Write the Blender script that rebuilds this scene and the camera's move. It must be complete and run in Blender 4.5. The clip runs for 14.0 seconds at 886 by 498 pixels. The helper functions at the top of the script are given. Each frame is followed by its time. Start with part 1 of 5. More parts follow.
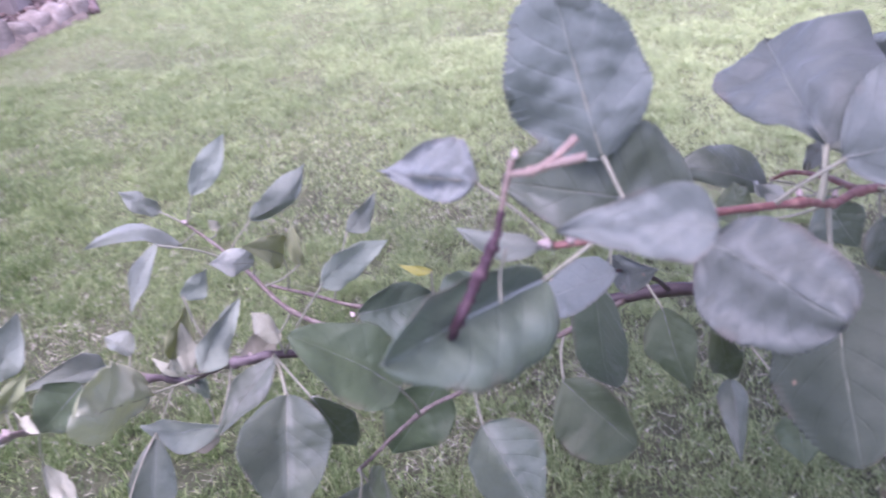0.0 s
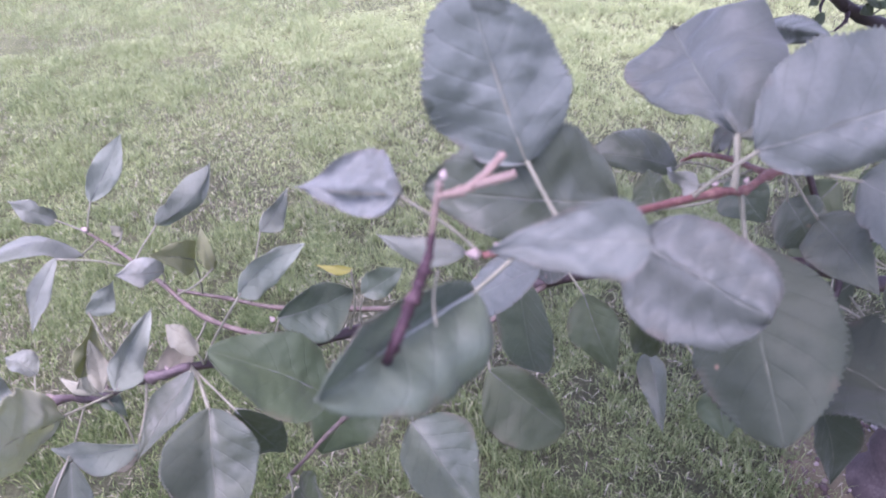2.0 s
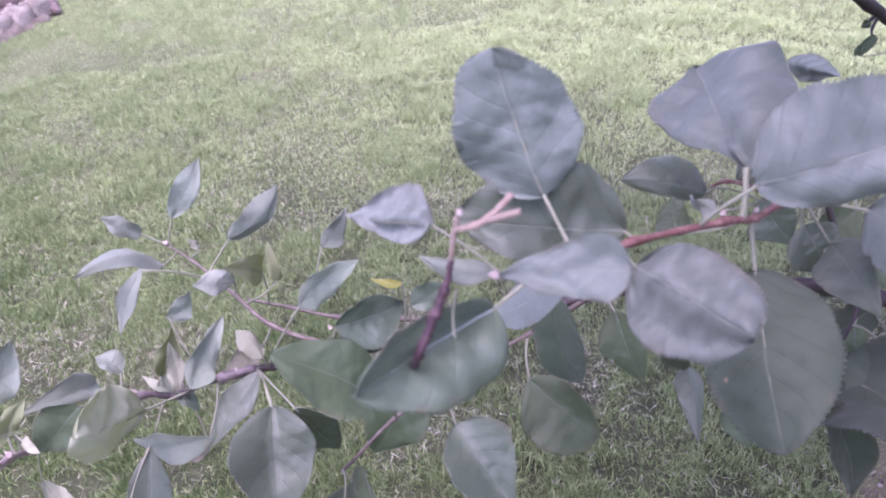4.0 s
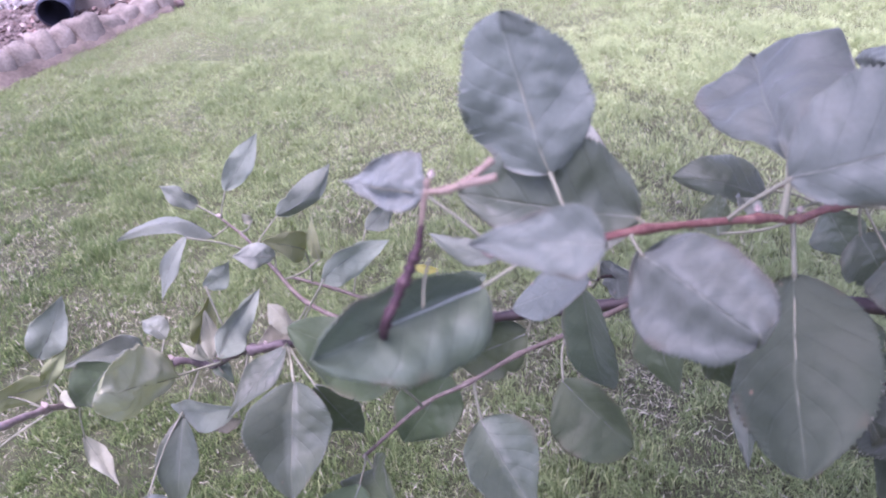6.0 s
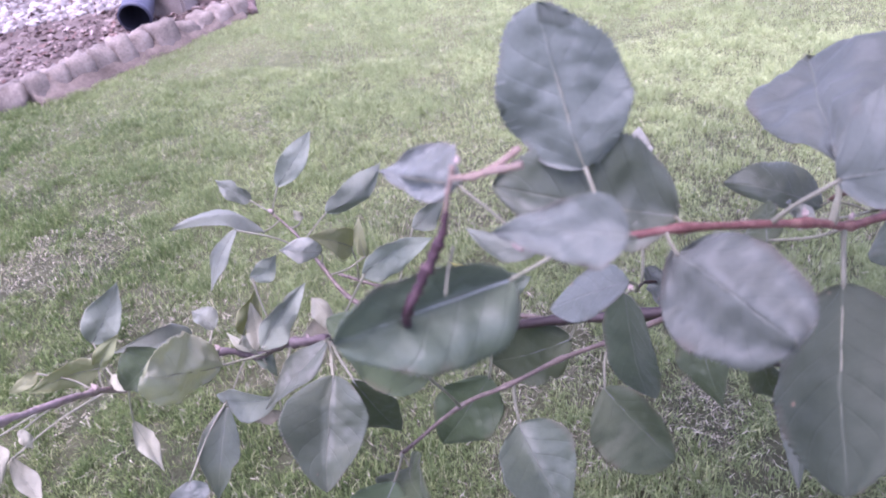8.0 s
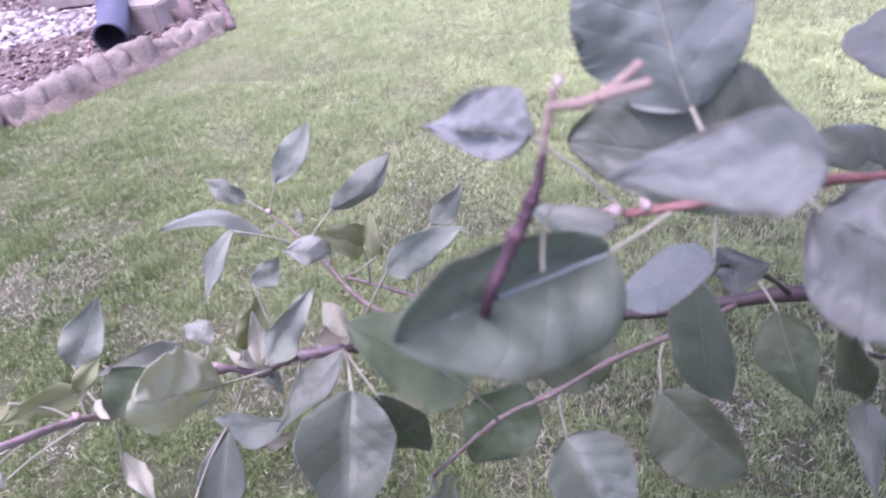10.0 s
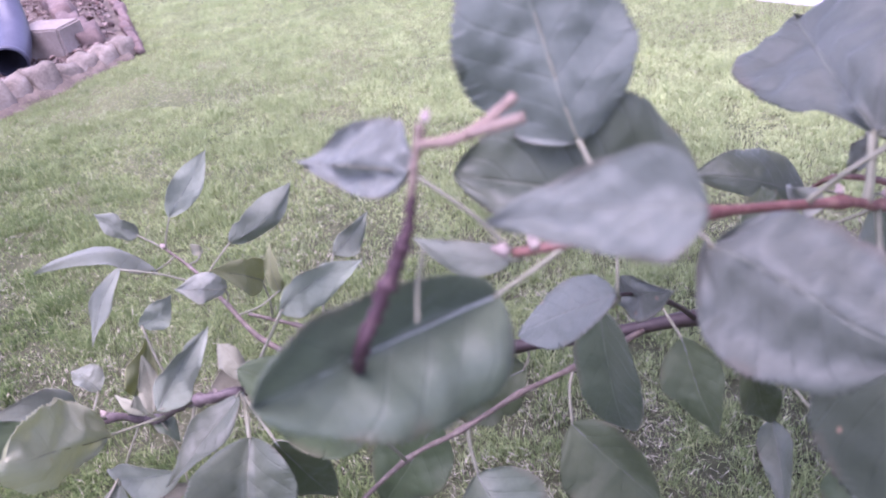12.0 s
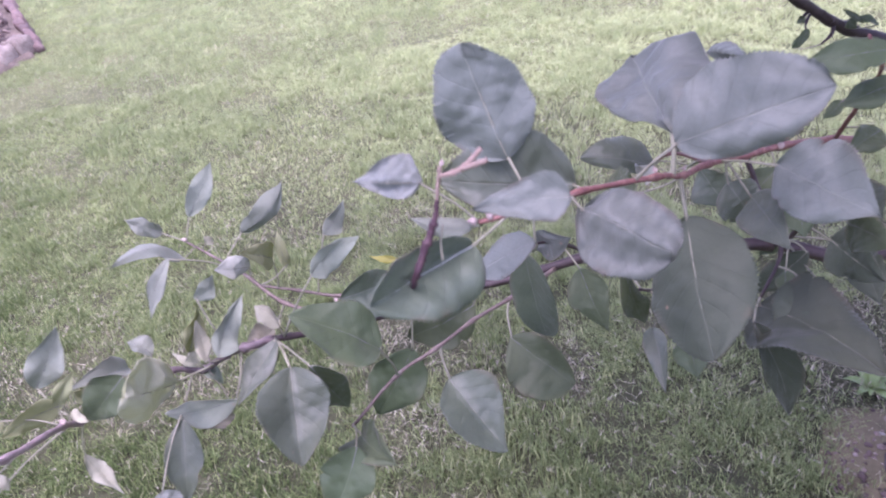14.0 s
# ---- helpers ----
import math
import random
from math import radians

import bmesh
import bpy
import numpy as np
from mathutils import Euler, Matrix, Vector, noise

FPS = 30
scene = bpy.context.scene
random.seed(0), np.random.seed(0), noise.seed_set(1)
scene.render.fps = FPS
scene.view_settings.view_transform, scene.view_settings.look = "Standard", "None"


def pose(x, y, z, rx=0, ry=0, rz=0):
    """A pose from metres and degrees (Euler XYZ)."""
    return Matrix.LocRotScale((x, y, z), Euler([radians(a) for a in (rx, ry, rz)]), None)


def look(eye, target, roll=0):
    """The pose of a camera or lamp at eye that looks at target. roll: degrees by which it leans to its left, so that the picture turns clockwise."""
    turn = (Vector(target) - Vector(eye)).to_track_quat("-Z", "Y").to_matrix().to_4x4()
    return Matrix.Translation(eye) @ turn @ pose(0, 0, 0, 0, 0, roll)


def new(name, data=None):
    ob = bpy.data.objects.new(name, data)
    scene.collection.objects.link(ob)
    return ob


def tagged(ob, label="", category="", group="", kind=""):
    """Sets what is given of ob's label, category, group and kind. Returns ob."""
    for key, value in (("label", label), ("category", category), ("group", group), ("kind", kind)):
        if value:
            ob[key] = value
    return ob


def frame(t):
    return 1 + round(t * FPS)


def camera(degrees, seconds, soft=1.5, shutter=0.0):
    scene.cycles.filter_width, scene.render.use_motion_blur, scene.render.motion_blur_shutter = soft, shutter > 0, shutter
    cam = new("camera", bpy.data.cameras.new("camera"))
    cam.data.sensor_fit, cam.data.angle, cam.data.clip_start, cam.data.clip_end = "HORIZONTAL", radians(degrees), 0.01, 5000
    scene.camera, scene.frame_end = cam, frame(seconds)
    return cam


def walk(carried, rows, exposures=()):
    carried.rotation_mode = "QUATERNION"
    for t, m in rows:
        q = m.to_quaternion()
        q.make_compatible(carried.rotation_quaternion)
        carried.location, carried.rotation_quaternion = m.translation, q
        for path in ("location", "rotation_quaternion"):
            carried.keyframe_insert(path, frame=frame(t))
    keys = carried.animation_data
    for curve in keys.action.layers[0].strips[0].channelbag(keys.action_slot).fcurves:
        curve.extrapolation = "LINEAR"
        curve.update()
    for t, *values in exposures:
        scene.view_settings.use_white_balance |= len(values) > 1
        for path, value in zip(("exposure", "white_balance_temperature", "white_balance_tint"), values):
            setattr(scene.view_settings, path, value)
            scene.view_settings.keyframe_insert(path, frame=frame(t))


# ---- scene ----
cam = camera(58.1, 14.0, soft=1.8, shutter=0.5)
cam.data.dof.use_dof, cam.data.dof.focus_distance, cam.data.dof.aperture_fstop = True, 0.95, 15.0
PATH = [
    (0, (0.054, 0.039, 1.482), (0.0, 1.676, 0.334), -6.1),
    (0.5, (0.048, 0.063, 1.479), (0.138, 1.657, 0.274), -5.4),
    (1, (0.042, 0.066, 1.488), (0.162, 1.656, 0.282), -5.7),
    (1.5, (0.042, 0.058, 1.486), (0.169, 1.64, 0.269), -4.7),
    (2, (0.05, 0.055, 1.49), (0.209, 1.633, 0.271), -4.8),
    (2.5, (0.052, 0.042, 1.502), (0.162, 1.633, 0.295), -5.9),
    (3, (0.054, 0.019, 1.524), (0.086, 1.627, 0.335), -7.2),
    (3.2, (0.055, 0.018, 1.525), (0.082, 1.624, 0.334), -7.4),
    (5.3, (0.085, 0.02, 1.503), (-0.071, 1.637, 0.336), -7.7),
    (5.5, (0.088, 0.023, 1.499), (-0.102, 1.637, 0.335), -7.8),
    (6, (0.105, 0.023, 1.496), (-0.135, 1.645, 0.351), -8.2),
    (6.5, (0.117, 0.014, 1.5), (-0.207, 1.64, 0.382), -8.6),
    (7, (0.123, 0.014, 1.498), (-0.269, 1.632, 0.389), -9.1),
    (7.5, (0.121, 0.017, 1.497), (-0.282, 1.638, 0.397), -9.0),
    (7.7, (0.12, 0.018, 1.494), (-0.274, 1.637, 0.389), -8.8),
    (9.8, (0.077, 0.066, 1.442), (-0.28, 1.698, 0.342), -11.0),
    (10, (0.075, 0.069, 1.44), (-0.277, 1.714, 0.357), -10.4),
    (10.5, (0.083, 0.081, 1.435), (-0.109, 1.759, 0.365), -7.3),
    (11, (0.085, 0.084, 1.436), (-0.074, 1.759, 0.355), -7.8),
    (11.5, (0.085, 0.088, 1.436), (-0.071, 1.768, 0.362), -8.0),
    (12, (0.086, 0.088, 1.434), (-0.072, 1.775, 0.372), -8.3),
    (12.5, (0.087, 0.086, 1.435), (-0.069, 1.769, 0.367), -8.4),
    (13, (0.089, 0.054, 1.446), (-0.068, 1.734, 0.372), -8.5),
    (13.5, (0.081, -0.004, 1.48), (0.046, 1.655, 0.363), -9.1),
    (14, (0.058, -0.077, 1.548), (0.094, 1.558, 0.397), -9.7),
]
walk(cam, [(t, look(eye, target, roll)) for t, eye, target, roll in PATH],
     exposures=[(0.0, 2.19, 5560, 50), (2.5, 2.17, 5640, 50), (7.5, 2.18, 5620, 50), (10.0, 2.23, 5660, 51), (12.5, 2.14, 5720, 51), (14.0, 2.13, 5730, 50)])

# ---- sky and sun ----
world = bpy.data.worlds.new("overcast_sky")
scene.world = world
world.use_nodes = True
wn = world.node_tree.nodes
sky = wn.new("ShaderNodeTexSky")
sky.sky_type = "NISHITA"
sky.sun_disc = False
sky.sun_elevation, sky.sun_rotation = radians(78), radians(-145)
sky.air_density, sky.dust_density = 1.0, 3.0
wn["Background"].inputs["Strength"].default_value = 0.15
cloud = wn.new("ShaderNodeHueSaturation")
cloud.inputs["Saturation"].default_value = 0.72
world.node_tree.links.new(sky.outputs[0], cloud.inputs["Color"])
world.node_tree.links.new(cloud.outputs[0], wn["Background"].inputs[0])
sun = new("sun", bpy.data.lights.new("sun", "SUN"))
sun.data.energy, sun.data.angle, sun.data.color = 1.5, radians(45), (1.0, 0.97, 0.93)
sun.matrix_world = look((-0.5, -0.7, 4.0), (0, 0, 0))


# ---- materials ----
def nodes_of(mat):
    mat.use_nodes = True
    nt = mat.node_tree
    return nt, nt.nodes, nt.nodes["Principled BSDF"]


def node(nt, kind, **values):
    n = nt.nodes.new(kind)
    for key, value in values.items():
        n.inputs[key.replace("_", " ")].default_value = value
    return n


def maths(nt, op, a, b=None):
    n = nt.nodes.new("ShaderNodeMath")
    n.operation = op
    for i, v in enumerate((a, b)):
        if v is None:
            continue
        if isinstance(v, (int, float)):
            n.inputs[i].default_value = v
        else:
            nt.links.new(v, n.inputs[i])
    return n.outputs[0]


def ramp(nt, fac, stops):
    n = nt.nodes.new("ShaderNodeValToRGB")
    els = n.color_ramp.elements
    while len(els) < len(stops):
        els.new(0.5)
    for el, (pos, col) in zip(els, stops):
        el.position, el.color = pos, (*col, 1)
    nt.links.new(fac, n.inputs[0])
    return n.outputs[0]


def blend(nt, fac, a, b, mode="MIX"):
    n = nt.nodes.new("ShaderNodeMix")
    n.data_type, n.blend_type = "RGBA", mode
    for sock, v in ((n.inputs[0], fac), (n.inputs[6], a), (n.inputs[7], b)):
        if isinstance(v, (int, float)):
            sock.default_value = v
        elif isinstance(v, tuple):
            sock.default_value = (*v, 1)
        else:
            nt.links.new(v, sock)
    return n.outputs[2]


def noise_fac(nt, scale, detail=4.0, rough=0.55, coords="Object"):
    tc = nt.nodes.new("ShaderNodeTexCoord")
    n = node(nt, "ShaderNodeTexNoise", Scale=scale, Detail=detail, Roughness=rough)
    nt.links.new(tc.outputs[coords], n.inputs["Vector"])
    return n.outputs[0]


def bump(nt, bsdf, height, strength, distance):
    n = node(nt, "ShaderNodeBump", Strength=strength, Distance=distance)
    nt.links.new(height, n.inputs["Height"])
    nt.links.new(n.outputs[0], bsdf.inputs["Normal"])


def mottled(name, stops, scale, rough=0.8, fine=0.0, bump_d=0.002, bump_s=0.5, spec=0.4):
    """A material of two scales of noise: colour stops over the coarse one, relief from the fine one."""
    mat = bpy.data.materials.new(name)
    nt, ns, bsdf = nodes_of(mat)
    coarse = noise_fac(nt, scale, 5)
    small = noise_fac(nt, fine or scale * 7, 4)
    both = maths(nt, "ADD", maths(nt, "MULTIPLY", coarse, 0.65), maths(nt, "MULTIPLY", small, 0.35))
    col = ramp(nt, both, stops)
    info = nt.nodes.new("ShaderNodeObjectInfo")
    hsv = nt.nodes.new("ShaderNodeHueSaturation")
    nt.links.new(maths(nt, "ADD", maths(nt, "MULTIPLY", info.outputs["Random"], 0.4), 0.8), hsv.inputs["Value"])
    nt.links.new(col, hsv.inputs["Color"])
    nt.links.new(hsv.outputs[0], bsdf.inputs["Base Color"])
    bsdf.inputs["Roughness"].default_value = rough
    bsdf.inputs["Specular IOR Level"].default_value = spec
    bump(nt, bsdf, both, bump_s, bump_d)
    return mat


def leaf_material(name, dark, light, vein, rough, spec, through_col, share, spots=0.5, dark_places=()):
    """Leaf skin: veins from the leaf's own coordinates, blotches, a few brown specks, some light let through."""
    mat = bpy.data.materials.new(name)
    nt, ns, bsdf = nodes_of(mat)
    uv = nt.nodes.new("ShaderNodeUVMap")
    sep = nt.nodes.new("ShaderNodeSeparateXYZ")
    nt.links.new(uv.outputs[0], sep.inputs[0])
    along, across = sep.outputs[0], sep.outputs[1]
    side = maths(nt, "ABSOLUTE", across)
    wob = noise_fac(nt, 60, 2)
    phase = maths(nt, "ADD", maths(nt, "MULTIPLY", maths(nt, "SUBTRACT", along, maths(nt, "MULTIPLY", side, 0.32)), 6.5),
                  maths(nt, "MULTIPLY", wob, 0.16))
    saw = maths(nt, "ABSOLUTE", maths(nt, "SUBTRACT", maths(nt, "FRACT", phase), 0.5))
    line = nt.nodes.new("ShaderNodeMapRange")
    line.inputs["From Min"].default_value, line.inputs["From Max"].default_value = 0.43, 0.5
    line.inputs["To Min"].default_value, line.inputs["To Max"].default_value = 0.0, 1.0
    nt.links.new(saw, line.inputs["Value"])
    mid = nt.nodes.new("ShaderNodeMapRange")
    mid.inputs["From Min"].default_value, mid.inputs["From Max"].default_value = 0.008, 0.032
    mid.inputs["To Min"].default_value, mid.inputs["To Max"].default_value = 1.0, 0.0
    nt.links.new(side, mid.inputs["Value"])
    veins = maths(nt, "MAXIMUM", maths(nt, "MULTIPLY", line.outputs[0], 0.45), mid.outputs[0])
    blotch = noise_fac(nt, 30, 5)
    grain = noise_fac(nt, 420, 3)
    tone = maths(nt, "ADD", maths(nt, "MULTIPLY", blotch, 0.7), maths(nt, "MULTIPLY", grain, 0.3))
    col = ramp(nt, tone, ((0.30, tuple(0.72 * d + 0.28 * g for d, g in zip(dark, light))), (0.68, tuple(0.22 * d + 0.78 * g for d, g in zip(dark, light)))))
    col = blend(nt, maths(nt, "MULTIPLY", line.outputs[0], 0.14), col, tuple(0.60 * c for c in dark))
    col = blend(nt, maths(nt, "MULTIPLY", mid.outputs[0], 0.30), col, vein)
    tc = nt.nodes.new("ShaderNodeTexCoord")
    vor = node(nt, "ShaderNodeTexVoronoi", Scale=55.0)
    nt.links.new(tc.outputs["Object"], vor.inputs["Vector"])
    speck = nt.nodes.new("ShaderNodeMapRange")
    speck.inputs["From Min"].default_value, speck.inputs["From Max"].default_value = 0.04, 0.10
    speck.inputs["To Min"].default_value, speck.inputs["To Max"].default_value = spots, 0.0
    nt.links.new(vor.outputs["Distance"], speck.inputs["Value"])
    rare = maths(nt, "GREATER_THAN", noise_fac(nt, 24, 1), 0.56)
    col = blend(nt, maths(nt, "MULTIPLY", speck.outputs[0], rare), col, (0.34, 0.20, 0.13))
    # dark places put into the colour, such as a curled tip's shade: along and across the blade, and their reach both
    # ways
    for su, sv, ru, rv in dark_places:
        du = maths(nt, "DIVIDE", maths(nt, "SUBTRACT", along, su), ru)
        dv = maths(nt, "DIVIDE", maths(nt, "SUBTRACT", across, sv), rv)
        d = maths(nt, "ADD", maths(nt, "ADD", maths(nt, "MULTIPLY", du, du), maths(nt, "MULTIPLY", dv, dv)), maths(nt, "MULTIPLY", maths(nt, "SUBTRACT", noise_fac(nt, 140, 4), 0.5), 1.6))
        col = blend(nt, maths(nt, "MULTIPLY", ramp(nt, d, ((0.75, (1, 1, 1)), (1.0, (0, 0, 0)))), 0.8), col, (0.032, 0.042, 0.028))
    # browned rim, here and there
    rim = nt.nodes.new("ShaderNodeMapRange")
    rim.inputs["From Min"].default_value, rim.inputs["From Max"].default_value = 0.80, 1.0
    nt.links.new(side, rim.inputs["Value"])
    here = ramp(nt, noise_fac(nt, 38, 3), ((0.50, (0, 0, 0)), (0.60, (1, 1, 1))))
    col = blend(nt, maths(nt, "MULTIPLY", maths(nt, "MULTIPLY", rim.outputs[0], here), 0.4), col, (0.15, 0.105, 0.07))
    info = nt.nodes.new("ShaderNodeObjectInfo")
    hsv = nt.nodes.new("ShaderNodeHueSaturation")
    nt.links.new(maths(nt, "ADD", maths(nt, "MULTIPLY", info.outputs["Random"], 0.36), 0.82), hsv.inputs["Value"])
    nt.links.new(maths(nt, "ADD", maths(nt, "MULTIPLY", info.outputs["Random"], 0.03), 0.485), hsv.inputs["Hue"])
    nt.links.new(col, hsv.inputs["Color"])
    nt.links.new(hsv.outputs[0], bsdf.inputs["Base Color"])
    bsdf.inputs["Roughness"].default_value = rough
    bsdf.inputs["Specular IOR Level"].default_value = spec
    # a fine down pales the blade where it is seen edge-on
    bsdf.inputs["Sheen Weight"].default_value = 0.10
    bsdf.inputs["Sheen Roughness"].default_value = 0.45
    relief = maths(nt, "ADD", maths(nt, "MULTIPLY", veins, -0.8), maths(nt, "ADD", maths(nt, "MULTIPLY", tone, 0.7), maths(nt, "MULTIPLY", noise_fac(nt, 150, 2), 0.6)))
    bump(nt, bsdf, relief, 0.6, 0.0009)
    tr = node(nt, "ShaderNodeBsdfTranslucent")
    tr.inputs["Color"].default_value = (*through_col, 1)
    mix = node(nt, "ShaderNodeMixShader")
    mix.inputs[0].default_value = share
    nt.links.new(bsdf.outputs[0], mix.inputs[1])
    nt.links.new(tr.outputs[0], mix.inputs[2])
    nt.links.new(mix.outputs[0], ns["Material Output"].inputs["Surface"])
    return mat


LEAF_UP = leaf_material("leaf_upper", (0.046, 0.062, 0.045), (0.142, 0.160, 0.134), (0.22, 0.24, 0.18), 0.60, 0.45, (0.12, 0.18, 0.06), 0.18)
# the first dark place is the curled tip's shade, put into the colour
LEAF_TIP_SHADE = leaf_material("leaf_upper_tip_shade", (0.046, 0.062, 0.045), (0.142, 0.160, 0.134), (0.22, 0.24, 0.18), 0.60, 0.45, (0.12, 0.18, 0.06), 0.18, dark_places=((0.93, -0.45, 0.10, 0.5), (0.52, 1.0, 0.06, 0.16)))
# darker copy for the crowded leaves: their shade is put into the colour
LEAF_SHADED = leaf_material("leaf_shaded_grey_green", (0.021, 0.030, 0.017), (0.056, 0.069, 0.043), (0.13, 0.145, 0.10), 0.64, 0.3, (0.12, 0.16, 0.06), 0.20)
LEAF_PALE = leaf_material("leaf_pale_grey", (0.070, 0.086, 0.070), (0.178, 0.194, 0.170), (0.26, 0.27, 0.22), 0.60, 0.45, (0.12, 0.18, 0.06), 0.18)
LEAF_GREEN = leaf_material("leaf_olive_green", (0.027, 0.042, 0.018), (0.078, 0.105, 0.05), (0.13, 0.155, 0.09), 0.60, 0.4, (0.13, 0.19, 0.05), 0.28)
LEAF_UNDER = leaf_material("leaf_downy_underside", (0.19, 0.2, 0.16), (0.33, 0.34, 0.28), (0.34, 0.33, 0.29), 0.8, 0.25, (0.16, 0.20, 0.10), 0.20, 0.2)
LEAF_YELLOW = leaf_material("leaf_yellowing", (0.150, 0.175, 0.085), (0.285, 0.305, 0.170), (0.42, 0.4, 0.28), 0.65, 0.35, (0.36, 0.38, 0.14), 0.42)
LEAF_CREAM = leaf_material("leaf_cream_green", (0.305, 0.318, 0.205), (0.49, 0.50, 0.365), (0.48, 0.46, 0.35), 0.65, 0.35, (0.40, 0.42, 0.18), 0.40)
LEAF_BRIGHT = leaf_material("leaf_bright_yellow_green", (0.20, 0.21, 0.045), (0.34, 0.34, 0.08), (0.42, 0.42, 0.16), 0.6, 0.4, (0.42, 0.42, 0.05), 0.35)
LEAF_VERT = leaf_material("leaf_dull_green", (0.029, 0.044, 0.024), (0.100, 0.124, 0.080), (0.2, 0.22, 0.15), 0.54, 0.55, (0.12, 0.18, 0.06), 0.14)
LEAF_MID = leaf_material("leaf_grey_green", (0.12, 0.144, 0.102), (0.275, 0.305, 0.235), (0.38, 0.39, 0.31), 0.62, 0.45, (0.16, 0.22, 0.09), 0.25)
LEAF_WHITE = leaf_material("leaf_bleached", (0.19, 0.195, 0.135), (0.33, 0.33, 0.240), (0.46, 0.43, 0.37), 0.8, 0.2, (0.4, 0.35, 0.28), 0.15, 0.2)
LEAF_DRY = leaf_material("leaf_dry", (0.10, 0.10, 0.068), (0.20, 0.198, 0.140), (0.34, 0.3, 0.25), 0.8, 0.2, (0.26, 0.2, 0.12), 0.12)
STALK = mottled("pale_green_stalk", ((0.3, (0.12, 0.125, 0.08)), (0.7, (0.21, 0.205, 0.145))), 90, 0.6, bump_d=0.0003)
RIB_GREEN = mottled("grey_green_midrib", ((0.3, (0.085, 0.10, 0.075)), (0.7, (0.15, 0.165, 0.13))), 90, 0.6, bump_d=0.0002)
RIB_PALE = mottled("pale_green_midrib", ((0.3, (0.19, 0.215, 0.185)), (0.7, (0.28, 0.305, 0.265))), 90, 0.6, bump_d=0.0002)
RIB = {"u": RIB_GREEN, "g": RIB_GREEN, "p": STALK, "y": STALK, "b": STALK, "v": RIB_GREEN, "m": RIB_GREEN, "c": STALK, "w": STALK, "k": STALK, "t": STALK, "l": STALK, "d": STALK, "f": RIB_PALE}
RED_BARK = mottled("red_brown_bark", ((0.25, (0.067, 0.027, 0.024)), (0.5, (0.154, 0.064, 0.057)), (0.75, (0.307, 0.187, 0.146))), 170, 0.55, bump_d=0.0012, bump_s=0.8)
SPUR_BARK = mottled("dark_purple_spur_bark", ((0.25, (0.018, 0.010, 0.013)), (0.5, (0.038, 0.020, 0.024)), (0.75, (0.095, 0.058, 0.058))), 160, 0.65, bump_d=0.0008, spec=0.25)
MAUVE_BARK = mottled("mauve_bark", ((0.25, (0.060, 0.044, 0.036)), (0.5, (0.117, 0.088, 0.072)), (0.75, (0.230, 0.198, 0.159))), 170, 0.6, bump_d=0.0012, bump_s=0.8)
PALE_BARK = mottled("pale_mauve_bark", ((0.25, (0.050, 0.036, 0.038)), (0.5, (0.098, 0.074, 0.074)), (0.75, (0.185, 0.152, 0.146))), 170, 0.6, bump_d=0.0012, bump_s=0.8)
PINK_BARK = mottled("pinkish_mauve_bark", ((0.25, (0.10, 0.072, 0.072)), (0.5, (0.19, 0.142, 0.138)), (0.75, (0.32, 0.265, 0.25))), 170, 0.6, bump_d=0.0012, bump_s=0.8)
DARK_BARK = mottled("dark_bark", ((0.25, (0.013, 0.008, 0.009)), (0.55, (0.033, 0.021, 0.020)), (0.8, (0.082, 0.060, 0.052))), 70, 0.6, bump_d=0.0012)
TRUNK_BARK = mottled("trunk_bark", ((0.25, (0.02, 0.016, 0.014)), (0.55, (0.06, 0.045, 0.04)), (0.8, (0.13, 0.11, 0.10))), 22, 0.85, bump_d=0.008)
PRONG = mottled("pink_spur_bark", ((0.3, (0.125, 0.085, 0.066)), (0.7, (0.25, 0.19, 0.15))), 150, 0.65, bump_d=0.0004)
BUD = mottled("pale_downy_bud", ((0.3, (0.17, 0.13, 0.11)), (0.7, (0.34, 0.285, 0.255))), 300, 0.8, bump_d=0.0003)
STONE = mottled("weathered_edging_stone", ((0.32, (0.056, 0.045, 0.034)), (0.46, (0.125, 0.105, 0.085)), (0.68, (0.225, 0.196, 0.162))), 11, 0.9, bump_d=0.006)
BLOCK = mottled("pale_squared_stone", ((0.25, (0.11, 0.092, 0.078)), (0.5, (0.17, 0.146, 0.126)), (0.75, (0.24, 0.212, 0.188))), 9, 0.9, bump_d=0.004)
BRICK = mottled("mossy_red_brick", ((0.25, (0.048, 0.032, 0.028)), (0.5, (0.100, 0.070, 0.061)), (0.75, (0.168, 0.130, 0.116))), 16, 0.9, bump_d=0.006)
MORTAR = mottled("pink_mortar", ((0.34, (0.040, 0.032, 0.022)), (0.5, (0.092, 0.073, 0.056)), (0.66, (0.155, 0.128, 0.102))), 8, 0.95, bump_d=0.006)
SOIL = mottled("dry_soil", ((0.30, (0.048, 0.036, 0.028)), (0.5, (0.10, 0.079, 0.066)), (0.70, (0.18, 0.149, 0.130))), 7, 0.95, fine=70, bump_d=0.012, spec=0.2)
FOOT_SOIL = mottled("trodden_soil", ((0.25, (0.050, 0.046, 0.024)), (0.5, (0.105, 0.092, 0.054)), (0.75, (0.19, 0.165, 0.105))), 9, 0.95, fine=80, bump_d=0.012, spec=0.2)
PIPE = mottled("grey_blue_plastic", ((0.3, (0.032, 0.034, 0.052)), (0.7, (0.055, 0.057, 0.082))), 9, 0.5, bump_d=0.0006, spec=0.4)
PIPE_IN = mottled("pipe_inside", ((0.3, (0.012, 0.013, 0.02)), (0.7, (0.03, 0.03, 0.045))), 12, 0.7)
